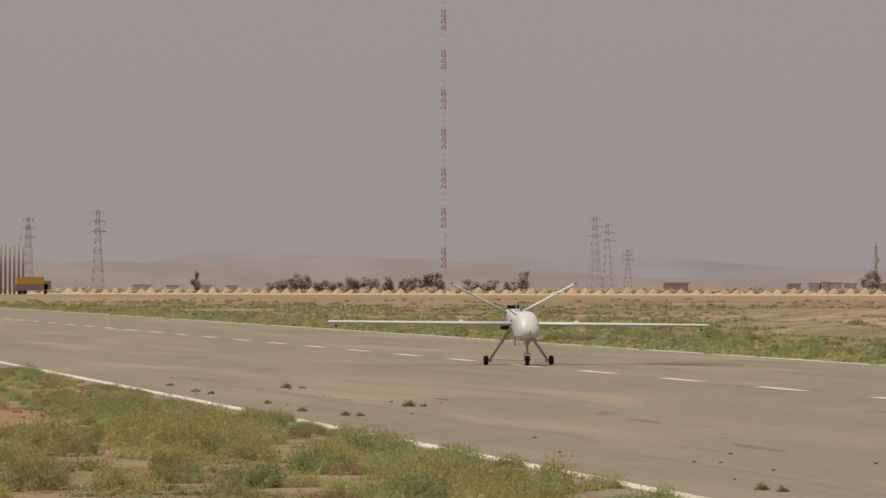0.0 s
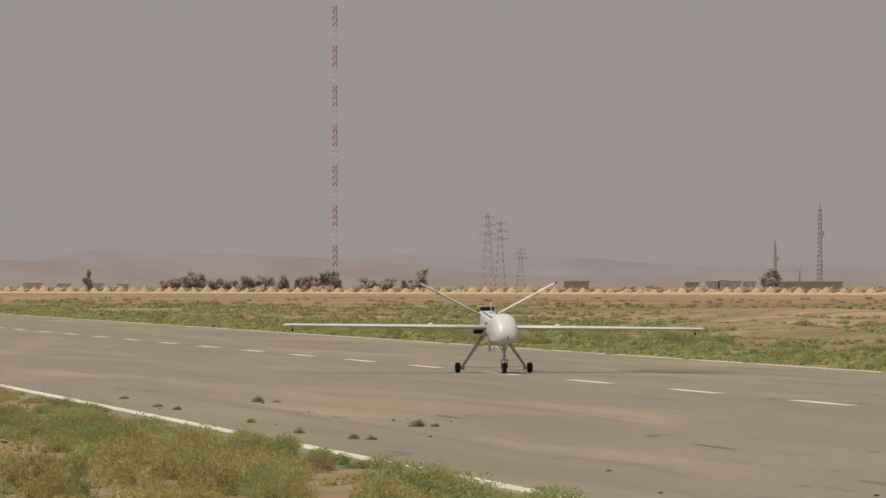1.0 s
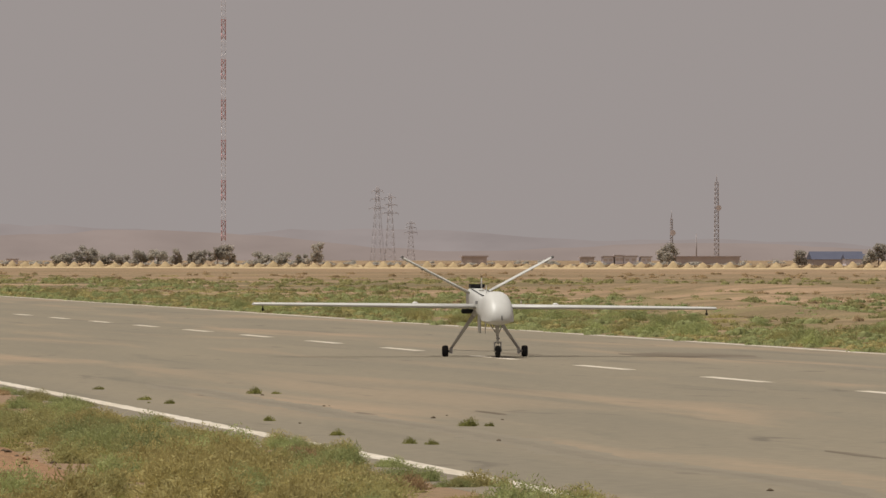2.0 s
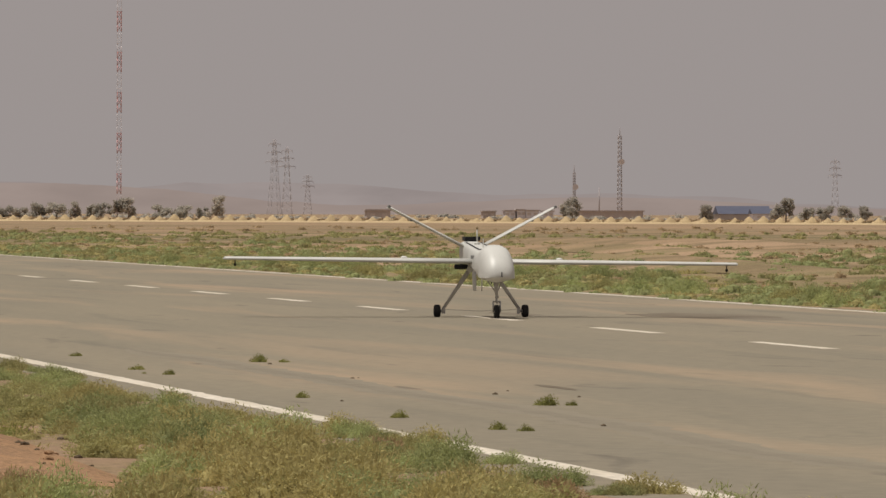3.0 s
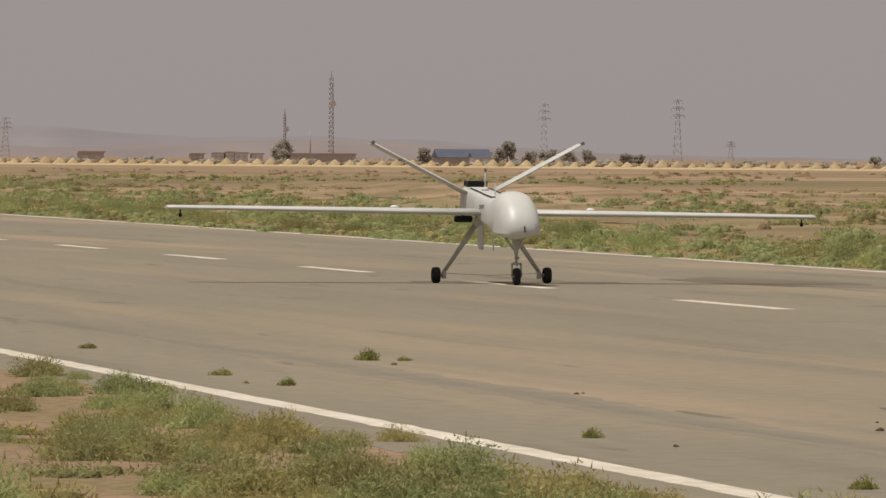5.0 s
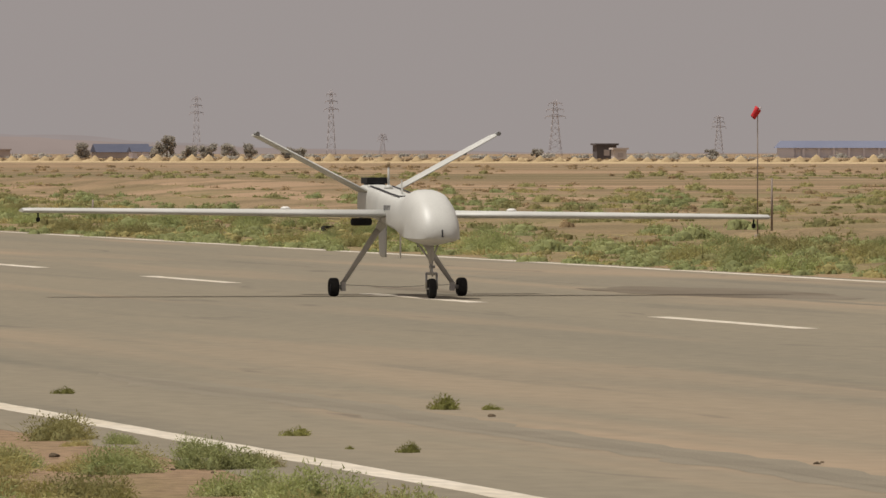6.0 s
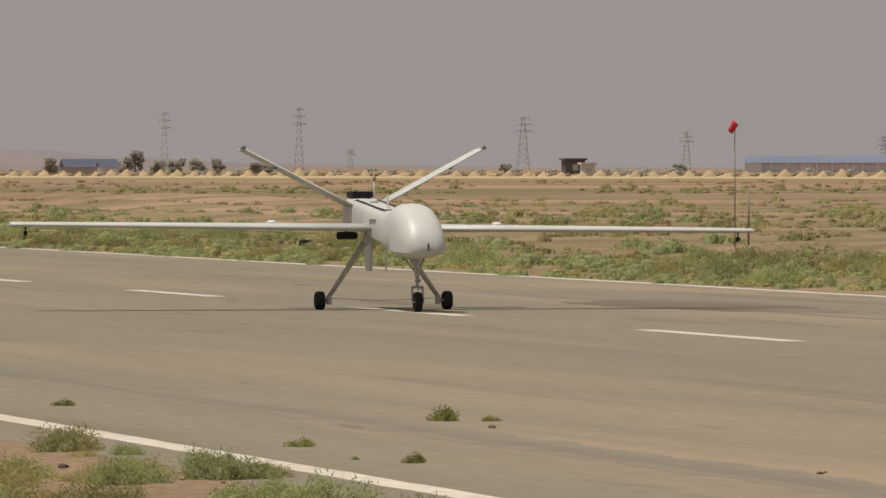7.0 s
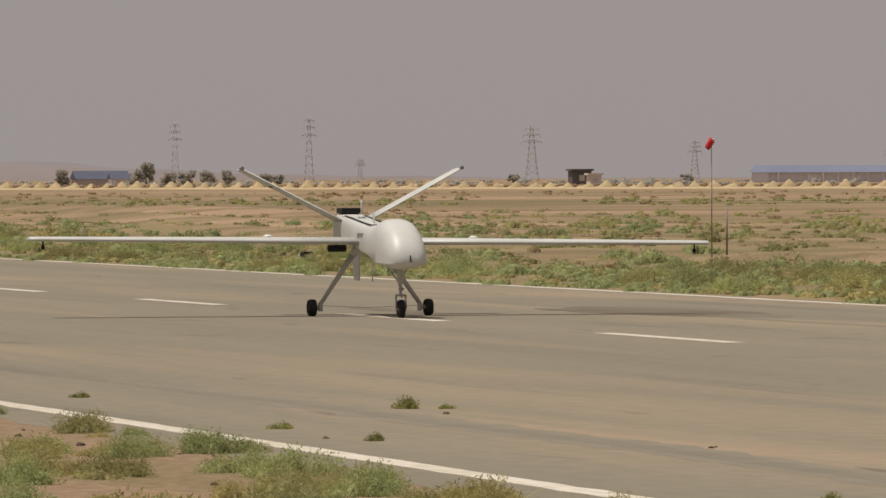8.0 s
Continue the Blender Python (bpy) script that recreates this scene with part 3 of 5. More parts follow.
def build_drone():
    d = thing("drone", None, None, "pale grey fixed-wing drone with V-tail standing on runway", "drone")
    sections = [  # forward of the wing, bottom, top, half width, roundness above and below
        (4.44, 1.245, 1.33, 0.15, 2.3, 1.5), (4.41, 1.21, 1.43, 0.28, 2.4, 1.4), (4.29, 1.165, 1.64, 0.405, 2.6, 1.35), (4.02, 1.125, 1.89, 0.475, 2.9, 1.3),
        (3.65, 1.10, 2.09, 0.51, 3.0, 1.3), (3.25, 1.09, 2.21, 0.52, 3.1, 1.3), (2.8, 1.125, 2.25, 0.50, 3.1, 1.35), (2.3, 1.20, 2.20, 0.455, 3.1, 1.5), (1.85, 1.29, 2.12, 0.415, 3.2, 1.9),
        (1.45, 1.365, 2.09, 0.395, 3.4, 2.4), (0.9, 1.41, 2.11, 0.38, 4.0, 2.8), (0.2, 1.50, 2.16, 0.36, 4.4, 3.0), (-0.6, 1.57, 2.22, 0.355, 4.6, 3.2),
        (-1.4, 1.64, 2.28, 0.35, 4.6, 3.4), (-2.2, 1.71, 2.33, 0.34, 4.6, 3.4), (-2.7, 1.76, 2.34, 0.32, 4.2, 3.4), (-2.82, 1.80, 2.31, 0.28, 4.0, 3.4)]
    body = part("fuselage", Shape().rings([superellipse(zb, zt, w, -s, a, b) for s, zb, zt, w, a, b in sections]), SKIN, d, "smooth pale grey fuselage with bulbous nose")
    body.data.set_sharp_from_angle(angle=radians(40))
    # dark seals along the spine hatch
    for side in (-1, 1):
        s = Shape()
        for (a, za), (b, zb) in (((1.25, 2.102), (0.3, 2.16)), ((0.3, 2.16), (-0.7, 2.238)), ((-0.7, 2.238), (-1.7, 2.302))):
            s.tube((side * 0.23, -a, za), (side * 0.23, -b, zb), 0.017, n=6)
        part("hatch_seal", s, SEAL, body, "dark seal along spine hatch")
    part("hatch_seal", Shape().tube((-0.23, -1.25, 2.102), (0.23, -1.25, 2.102), 0.017, n=6), SEAL, body, "dark seal along spine hatch")
    part("panel_joint", Shape().tube((-0.30, 1.75, 2.285), (0.30, 1.75, 2.285), 0.006, n=6), SEAL, body)
    # unreadable stencils as bars on both sides
    for side in (-1, 1):
        for k, (f, z, ln, h) in enumerate(((0.95, 1.86, 0.10, 0.10), (0.80, 1.86, 0.08, 0.10), (0.66, 1.86, 0.09, 0.10), (0.50, 1.86, 0.07, 0.10), (0.38, 1.86, 0.08, 0.10))):
            x = side * 0.376
            part("stencil", Shape().box((min(x, x - side * 0.03), -f - ln / 2, z - h / 2), (max(x, x - side * 0.03), -f + ln / 2, z + h / 2)), MARK, body, "small grey stencilled bar")
    # nose fitting
    part("pitot_probe", Shape().tube((0.02, -4.38, 1.30), (0.02, -4.56, 1.29), 0.018, 0.01, n=8).box((0.008, -4.465, 1.28), (0.032, -4.32, 1.43)), SEAL, d, "small dark probe on nose")
    # wings, leaning a touch to one side on the soft gear
    lean = 0.0105
    for side in (-1, 1):
        drop = -lean * side
        rings = []
        for x, chord, le, z in ((0.28, 1.18, -0.58, 1.69), (2.6, 1.05, -0.50, 1.695), (5.5, 0.86, -0.40, 1.705), (7.7, 0.72, -0.32, 1.71), (7.96, 0.69, -0.30, 1.71), (8.0, 0.60, -0.26, 1.715)):
            rings.append([(side * x, le + a, z - lean * side * x + b) for a, b in airfoil(chord, 0.205 * chord if x < 7.97 else 0.15 * chord)])
        wing = part("wing", Shape().rings(rings), SKIN, d, "long straight pale grey wing")
        part("aileron", Shape().add([(side * 4.6, 0.36, 1.755 + 4.6 * drop), (side * 7.4, 0.30, 1.755 + 7.4 * drop), (side * 7.4, 0.43, 1.72 + 7.4 * drop), (side * 4.6, 0.56, 1.72 + 4.6 * drop),
                                     (side * 4.6, 0.36, 1.69 + 4.6 * drop), (side * 7.4, 0.30, 1.69 + 7.4 * drop), (side * 7.4, 0.43, 1.70 + 7.4 * drop), (side * 4.6, 0.56, 1.70 + 4.6 * drop)],
                                    [(0, 1, 2, 3), (7, 6, 5, 4), (0, 4, 5, 1), (1, 5, 6, 2), (2, 6, 7, 3), (3, 7, 4, 0)]), SKIN, wing)
        part("wing_fitting", Shape().lathe((side * 2.42, -0.1, 1.80 + 2.42 * drop), (0, 0, 1), [(0, 0.11), (0.03, 0.10), (0.06, 0.05)], 12), WHITE, wing, "small white cap on wing top")
        part("tip_light", Shape().tube((side * 7.66, -0.12, 1.68 + 7.66 * drop), (side * 7.66, -0.12, 1.58 + 7.66 * drop), 0.018, n=8).lathe((side * 7.66, -0.12, 1.49 + 7.66 * drop), (0, 0, 1), [(0, 0.02), (0.02, 0.045), (0.08, 0.045), (0.1, 0.02)], 10), BLACK, wing, "dark lamp under wing tip")
        part("tip_cap", Shape().lathe((side * 7.82, 0.0, 1.735 + 7.82 * drop), (0, 0, 1), [(0, 0.04), (0.05, 0.035), (0.07, 0.015)], 8), BRASS, wing)
        # V-tail
        fin = []
        for t in (0, 0.35, 0.7, 0.97, 1.0):
            x, z, chord, le = 0.20 + t * 2.40, 2.12 + t * 1.26, 1.12 - 0.20 * t, 1.62 + 0.38 * t
            if t == 1.0:
                chord, le = chord * 0.8, le + 0.06
            nx, nz = -0.47, 0.88
            fin.append([(side * (x + nx * b), le + a, z + nz * b) for a, b in airfoil(chord, 0.10 * chord)])
        tail = part("tail_fin", Shape().rings(fin), SKIN, d, "pale grey canted tail fin")
        part("tail_tip", Shape().tube((side * 2.61, 1.98, 3.41), (side * 2.61, 2.30, 3.41), 0.046, 0.034, n=10), MARK, tail, "dark rounded tail tip")
        part("fin_hinge", Shape().tube((side * 1.9, 2.05, 2.98), (side * 1.9, 2.4, 2.98), 0.03, n=8), MARK, tail)
    # ventral fin, intakes, aerials
    fin = [[(0.0 + b, 1.15 + a + (1.75 - z) * 0.12, z) for a, b in airfoil(ch, 0.09)] for z, ch in ((1.72, 0.95), (1.2, 0.80), (0.86, 0.66), (0.80, 0.50))]
    part("ventral_fin", Shape().rings(fin), SKIN, d, "grey fin below rear fuselage")
    scoop = part("top_intake", Shape().box((-0.20, 2.25, 2.35), (0.28, 2.9, 2.48)).box((-0.15, 2.3, 2.28), (0.2, 2.85, 2.35)), BLACK, d, "black radiator intake on tail")
    for k in range(4):
        part("intake_bar", Shape().box((-0.18, 2.235, 2.365 + 0.032 * k), (0.26, 2.255, 2.374 + 0.032 * k)), SEAL, scoop)
    low = part("lower_intake", Shape().lathe((-0.50, 2.5, 1.54), (1, 0, 0), [(0, 0.05), (0.03, 0.085), (0.42, 0.085), (0.45, 0.05)], 12), BLACK, d, "black cooler below tail")
    part("bracket", Shape().box((-0.32, 2.44, 1.57), (-0.26, 2.56, 1.85)), SEAL, low)
    part("engine_cowl", Shape().lathe((0, 2.78, 2.06), (0, 1, 0), [(0, 0.24), (0.15, 0.22), (0.3, 0.12), (0.36, 0.05)], 16), SKIN, d)
    prop = part("propeller_hub", Shape().lathe((0, 3.1, 2.06), (0, 1, 0), [(0, 0.07), (0.1, 0.06), (0.16, 0.02)], 12), BLACK, d)
    for sgn in (-1, 1):
        part("propeller_blade", Shape().add([(0.03, 3.13, 2.06 + sgn * 0.06), (-0.05, 3.16, 2.06 + sgn * 0.06), (-0.06, 3.16, 2.06 + sgn * 0.30), (0.05, 3.13, 2.06 + sgn * 0.30), (0.03, 3.14, 2.06 + sgn * 0.42), (-0.02, 3.15, 2.06 + sgn * 0.42),
                                             (0.03, 3.15, 2.06 + sgn * 0.06), (-0.05, 3.18, 2.06 + sgn * 0.06), (-0.06, 3.18, 2.06 + sgn * 0.30), (0.05, 3.15, 2.06 + sgn * 0.30), (0.03, 3.16, 2.06 + sgn * 0.42), (-0.02, 3.17, 2.06 + sgn * 0.42)],
                                            [(0, 1, 2, 3), (3, 2, 5, 4), (9, 8, 7, 6), (10, 11, 8, 9), (0, 3, 9, 6), (3, 4, 10, 9), (1, 7, 8, 2), (2, 8, 11, 5), (4, 5, 11, 10), (0, 6, 7, 1)]), BLACK, prop)
    mast = part("top_aerial", Shape().tube((0, 0.95, 2.24), (0, 0.95, 2.72), 0.028, 0.022).lathe((0, 0.95, 2.24), (0, 0, 1), [(0, 0.10), (0.05, 0.09), (0.09, 0.04)], 10), SKIN, d, "upright aerial on spine")
    part("aerial_tip", Shape().lathe((0, 0.95, 2.71), (0, 0, 1), [(0, 0.03), (0.05, 0.04), (0.1, 0.02)], 10), BRASS, mast)
    part("short_aerial", Shape().add([(-0.01, -0.55, 2.11), (0.01, -0.55, 2.11), (0.01, -0.38, 2.11), (-0.01, -0.38, 2.11), (-0.008, -0.44, 2.44), (0.008, -0.44, 2.44), (0.008, -0.38, 2.44), (-0.008, -0.38, 2.44)],
                                     [(3, 2, 1, 0), (4, 5, 6, 7), (0, 1, 5, 4), (1, 2, 6, 5), (2, 3, 7, 6), (3, 0, 4, 7)]), SKIN, d)
    part("belly_aerial", Shape().tube((-0.05, -0.55, 1.50), (-0.05, -0.52, 0.80), 0.022, 0.018), WHITE, d, "thin white rod below belly")
    part("belly_aerial", Shape().tube((0.12, -1.5, 1.34), (0.12, -1.48, 1.04), 0.02, 0.016), SEAL, d, "short dark rod below belly")
    # landing gear
    gear = part("nose_gear", Shape().tube((0, -3.28, 1.22), (0, -3.42, 0.72), 0.10, 0.045).tube((0, -3.42, 0.74), (0, -3.45, 0.52), 0.036), STRUT, d, "slim grey nose leg")
    part("fork", Shape().tube((-0.11, -3.45, 0.52), (0.11, -3.45, 0.52), 0.03).tube((-0.11, -3.45, 0.53), (-0.11, -3.48, 0.21), 0.025).tube((0.11, -3.45, 0.53), (0.11, -3.48, 0.21), 0.025).tube((-0.13, -3.48, 0.21), (0.13, -3.48, 0.21), 0.02), RIM, gear, "metal wheel fork")
    for sgn in (-1, 1):
        part("drag_brace", Shape().tube((sgn * 0.26, -3.05, 1.2), (sgn * 0.02, -3.40, 0.80), 0.022, n=8), STRUT, gear)
    part("steering_link", Shape().tube((0.0, -3.52, 0.66), (0.0, -3.56, 0.46), 0.018, n=8).tube((-0.06, -3.5, 0.66), (0.06, -3.5, 0.66), 0.03, n=8), RIM, gear)
    wheel(gear, 0.0, -3.48, 0.21, 0.15)
    for sgn in (-1, 1):
        leg = part("main_leg", Shape().tube((sgn * 0.26, 0.1, 1.60), (sgn * 1.19, 0.0, 0.25), 0.075, 0.045, n=12, squash=0.58), STRUT, d, "slanted grey main leg")
        part("leg_fairing", Shape().tube((sgn * 0.22, 0.1, 1.66), (sgn * 0.40, 0.08, 1.39), 0.13, 0.08, n=12, squash=0.7), SKIN, leg)
        part("hub", Shape().tube((sgn * 1.12, 0, 0.20), (sgn * 1.42, 0, 0.19), 0.045).box((sgn * 1.17 - 0.045, -0.07, 0.11), (sgn * 1.17 + 0.045, 0.07, 0.30)), STRUT, leg)
        w = wheel(leg, sgn * 1.37, 0.0, 0.195, 0.19)
    part("gear_cable", Shape().tube((-1.15, 0.02, 0.24), (0.0, 0.05, 0.19), 0.007, n=6).tube((0.0, 0.05, 0.19), (1.15, 0.02, 0.24), 0.007, n=6), STRUT, d, "thin cable between main legs")
    return d


build_drone()

# ---------------------------------------------------------------- verge plants on the near side
rng = np.random.default_rng(5)


def soil_z(x, y):
    return 0.0 if NEAR_EDGE < x < FAR_EDGE else soil_height(x, y)


def plant_meshes(name, mat, makers, stem_mat=None):
    """Meshes for a plant: its leaves alone, or leaves and stems."""
    if stem_mat:
        return [(big_mesh("foliage", *leaves, mat), big_mesh("twig_core", *stems, stem_mat)) for leaves, stems in makers]
    return [(big_mesh(name, *maker, mat),) for maker in makers]


BIG_BUSH = plant_meshes("big_bush", SHRUB, [feathery(rng, 10000, 1.15, 0.58, 120) for _ in range(3)], SHRUB)
BUSH = plant_meshes("bush", SHRUB, [feathery(rng, 2900, 0.62, 0.50, 40) for _ in range(5)], SHRUB)
OLIVE_BUSH = plant_meshes("olive_bush", OLIVE, [feathery(rng, 2900, 0.66, 0.48, 40) for _ in range(5)], OLIVE)
YELLOW_BUSH = plant_meshes("straw_bush", STRAW, [feathery(rng, 2900, 0.70, 0.50, 50) for _ in range(5)], STRAW)
DEAD = plant_meshes("dead_bush", RUST, [fuzzy(rng, 2200, 0.5, 0.24, 0.06, 0.014) for _ in range(3)])
SMALL = plant_meshes("runway_weed", GREEN, [fuzzy(rng, 700, 0.17, 0.14, 0.035, 0.011) for _ in range(3)])

LABELS = {"big_bush": ("large round green desert bush beside runway", "bush"), "bush": ("dusty green desert bush on sandy verge", "bush"), "olive_bush": ("pale olive desert bush on sandy verge", "bush"),
          "straw_bush": ("fluffy yellow-green dry bush on sandy verge", "bush"),
          "dead_bush": ("withered brown bush on sandy verge", "bush"),
          "runway_weed": ("small green weed growing through runway asphalt", "weed")}


def plant(name, meshes, x, y, size, tall=1.0):
    chosen = meshes[rng.integers(len(meshes))]
    ob = new(name, chosen[0] if len(chosen) == 1 else None)
    if len(chosen) == 2:
        for part_name, data in zip(("foliage", "twig_core"), chosen):
            new(part_name, data).parent = ob
    ob.matrix_basis = pose(x, y, soil_z(x, y) - 0.02, 0, 0, rng.uniform(0, 360)) @ Matrix.Diagonal((size, size, size * tall, 1))
    label, category = LABELS[name]
    return tagged(ob, label, category, group="verge plants" if name != "runway_weed" else "runway weeds")


# bushes that stand out along the verge
for x, y, s, kind in ((-24.1, -140, 2.0, 0), (-25.4, -147, 1.9, 0), (-23.2, -130.5, 1.0, 0), (-24.6, -134, 1.2, 1), (-25.6, -141, 1.3, 0), (-22.6, -126, 0.7, 0), (-23.1, -136, 0.8, 1), (-23.0, -206, 2.0, 0), (-23.8, -211, 1.9, 0), (-23.0, -199, 1.2, 0), (-22.6, -183, 1.1, 0), (-23.2, -106, 0.8, 0), (-23.8, -112, 0.8, 1),
                      (-22.4, -157.5, 0.8, 0), (-22.0, -145, 0.7, 0), (-21.6, -158.5, 0.55, 0), (-22.3, -99.4, 0.8, 0), (-23.0, -111, 0.6, 1), (-21.9, -96.3, 0.55, 0),
                      (-22.4, -90.5, 0.8, 1), (-21.9, -92.0, 0.4, 0), (-25.5, -121, 0.8, 0), (-25.0, -119.5, 0.7, 0), (-26.0, -124, 0.9, 1), (-22.2, -153, 0.8, 1), (-21.7, -146, 0.5, 0)):
    if s > 1.4:
        plant("big_bush", BIG_BUSH, x, y, s / 2, 1.0)
    else:
        plant("olive_bush" if kind else "bush", OLIVE_BUSH if kind else BUSH, x, y, s, 0.95)
for x, y, s in ((-25.6, -172, 1.35), (-26.6, -178, 1.5), (-25.2, -181, 1.25), (-26.3, -167, 1.0), (-24.4, -168, 1.2), (-25.8, -186, 1.3), (-24.0, -175, 1.1), (-24.2, -158, 1.2), (-25.4, -160, 1.2), (-23.6, -150, 1.1), (-26.6, -190, 1.4)):
    plant("straw_bush", YELLOW_BUSH, x, y, s, 1.05)
for k in range(24):
    kind = rng.integers(3)
    name, meshes = (("bush", BUSH), ("olive_bush", OLIVE_BUSH), ("straw_bush", YELLOW_BUSH))[kind]
    plant(name, meshes, rng.uniform(-25.8, -22.6), -124 + 38 * rng.uniform() ** 1.4, rng.uniform(0.5, 1.0), rng.uniform(0.8, 1.0))
# the rest of the verge, thick where the soil is undisturbed, thin by the asphalt further along
count = 0
while count < 250:
    x, y = -22.4 - 11.5 * rng.uniform(0, 1) ** 1.3, rng.uniform(-245, -30)
    away = NEAR_EDGE - x
    thick = 1.0 if y < -165 else 0.85 if y < -130 else 0.75 if y < -75 and away < 4 else 0.8
    if -113 < y < -84:
        thick = 0.12
    if math.exp(-((x + 29.5) / 2.6) ** 2 - ((y + 152) / 9.0) ** 2) > 0.3 or (abs(x + 28.7) < 1.7 and abs(y + 155) < 13):
        thick = 0.05
    if rng.uniform() > thick:
        continue
    count += 1
    r, s = rng.uniform(), rng.uniform(0.6, 1.3) * (0.7 if -130 < y < -75 else 1.0)
    if y < -160:
        kind = 0 if r < 0.30 else 1 if r < 0.56 else 3 if r < 0.86 else 2
    else:
        kind = 0 if r < 0.42 else 1 if r < 0.70 else 3 if r < 0.86 else 2
    name, meshes = (("bush", BUSH), ("olive_bush", OLIVE_BUSH), ("dead_bush", DEAD), ("straw_bush", YELLOW_BUSH))[kind]
    plant(name, meshes, x, y, s, rng.uniform(0.75, 1.1) * (1.15 if y < -150 else 1.0))
# tufts that creep over the asphalt's edge
for k in range(34):
    y = -245 + 105 * rng.uniform() if k < 22 else rng.uniform(-140, -60)
    name, meshes = (("bush", BUSH), ("olive_bush", OLIVE_BUSH), ("straw_bush", YELLOW_BUSH))[rng.integers(3)]
    plant(name, meshes, rng.uniform(-22.6, -21.5), y, rng.uniform(0.35, 0.8) if k < 22 else rng.uniform(0.25, 0.5), 0.9)
# low growth between them
fill = [fuzzy(rng, 270, 0.6, 0.17, 0.06, 0.023, count=5, core=(5, 2), fill=0.5) for _ in range(6)]
places = []
while len(places) < 900:
    x, y = -22.2 - 13 * rng.uniform(0, 1) ** 1.2, rng.uniform(-250, 60)
    away = NEAR_EDGE - x
    dense = 1.0 if y < -128 or y > -70 else 0.55 if y < -112 else 0.2
    if rng.uniform() < dense and noise.noise((x * 0.35, y * 0.15, 20)) > -0.1:
        places.append((x, y, soil_z(x, y) - 0.01, rng.uniform(0.5, 1.3)))
scattered("dry_grass", rng, places[:420], fill, STRAW, "low dry yellow grass covering verge", "grass")
scattered("green_weeds", rng, places[420:620], fill, GREEN, "low green weeds covering verge", "grass")
scattered("low_weeds", rng, places[620:], fill, OLIVE, "low olive green weeds covering verge", "grass")
# weeds in the asphalt
for x, y, s in ((-19.2, -224.5, 1.0), (-19.0, -225.8, 0.85), (-19.1, -140.2, 1.0), (-18.8, -141.1, 0.85), (-15.9, -123.5, 1.4), (-15.5, -123.6, 0.75), (-19.6, -132.5, 1.0),
                (-16.0, -80.5, 1.4), (-15.5, -80.8, 0.75), (-19.6, -89.8, 1.0), (-19.4, -117.3, 0.95), (-19.5, -95.3, 0.9), (-19.3, -72.8, 0.9), (-19.9, -94.2, 0.4)):
    plant("runway_weed", SMALL, x, y, s)


def clod(seed, r):
    """A crumbled lump of earth or rubber."""
    bm = bmesh.new()
    bmesh.ops.create_icosphere(bm, subdivisions=2, radius=r)
    for v in bm.verts:
        v.co *= 1 + 0.45 * noise.noise(v.co * (3 / r * 0.3) + Vector((seed, 0, 0)))
        v.co.z = max(-0.25 * r, v.co.z * 0.6)
    me = bpy.data.meshes.new("clod")
    bm.to_mesh(me)
    bm.free()
    me.materials.append(EARTH)
    return me


CLODS = [clod(i * 3.7, 0.06) for i in range(4)]
clod_spots = [(-16 + 1.4 * rng.normal(), -112 + 9 * rng.normal(), rng.uniform(0.5, 1.3)) for _ in range(8)] \
    + [(-17.5 + 1.2 * rng.normal(), -205 + 14 * rng.normal(), rng.uniform(0.5, 1.3)) for _ in range(8)] \
    + [(-28.7 + 2.0 * rng.normal(), -155 + 8 * rng.normal(), rng.uniform(0.6, 1.6)) for _ in range(22)] \
    + [(-23.4 + 0.6 * rng.normal(), -112 + 14 * rng.normal(), rng.uniform(0.5, 1.4)) for _ in range(16)]
for x, y, s in clod_spots:
    ob = new("earth_clod", CLODS[rng.integers(4)])
    z = soil_z(x, y)
    if abs(x + 28.7) < 1.7 and abs(y + 155) < 13:
        z = max(z, 0.42 * (1 - ((x + 28.7) / 1.7) ** 2) * (1 - ((y + 155) / 13) ** 2) - 0.06)
    ob.matrix_basis = pose(x, y, z + 0.02 * s, 0, 0, rng.uniform(0, 360)) @ Matrix.Diagonal((s * 0.7, s * 0.7, s * 0.6, 1))
    tagged(ob, "small dark lump of crumbled earth", "stone", group="earth clods")

# ---------------------------------------------------------------- the field beyond the runway
far_kinds = [fuzzy(rng, 140, 1.05, 0.46, 0.14, 0.066, count=5, core=(6, 2), fill=0.78) for _ in range(6)]
distant_kinds = [fuzzy(rng, 34, 1.0, 0.42, 0.26, 0.09, count=4, core=(5, 2), fill=0.85) for _ in range(5)]
far_tufts = [blades(rng, 75, 1.2, 0.36, 0.045, 1.1) for _ in range(4)]


def field(n, x0, x1, power, y0, y1, seed, cut, lo, hi):
    out = []
    while len(out) < n:
        x, y = x0 + (x1 - x0) * rng.uniform() ** power, y0 + (y1 - y0) * rng.uniform() ** 1.5
        if noise.noise((x * 0.07, y * 0.022, seed)) > cut:
            out.append((x, y, soil_z(x, y) - 0.02, rng.uniform(lo, hi)))
    return out


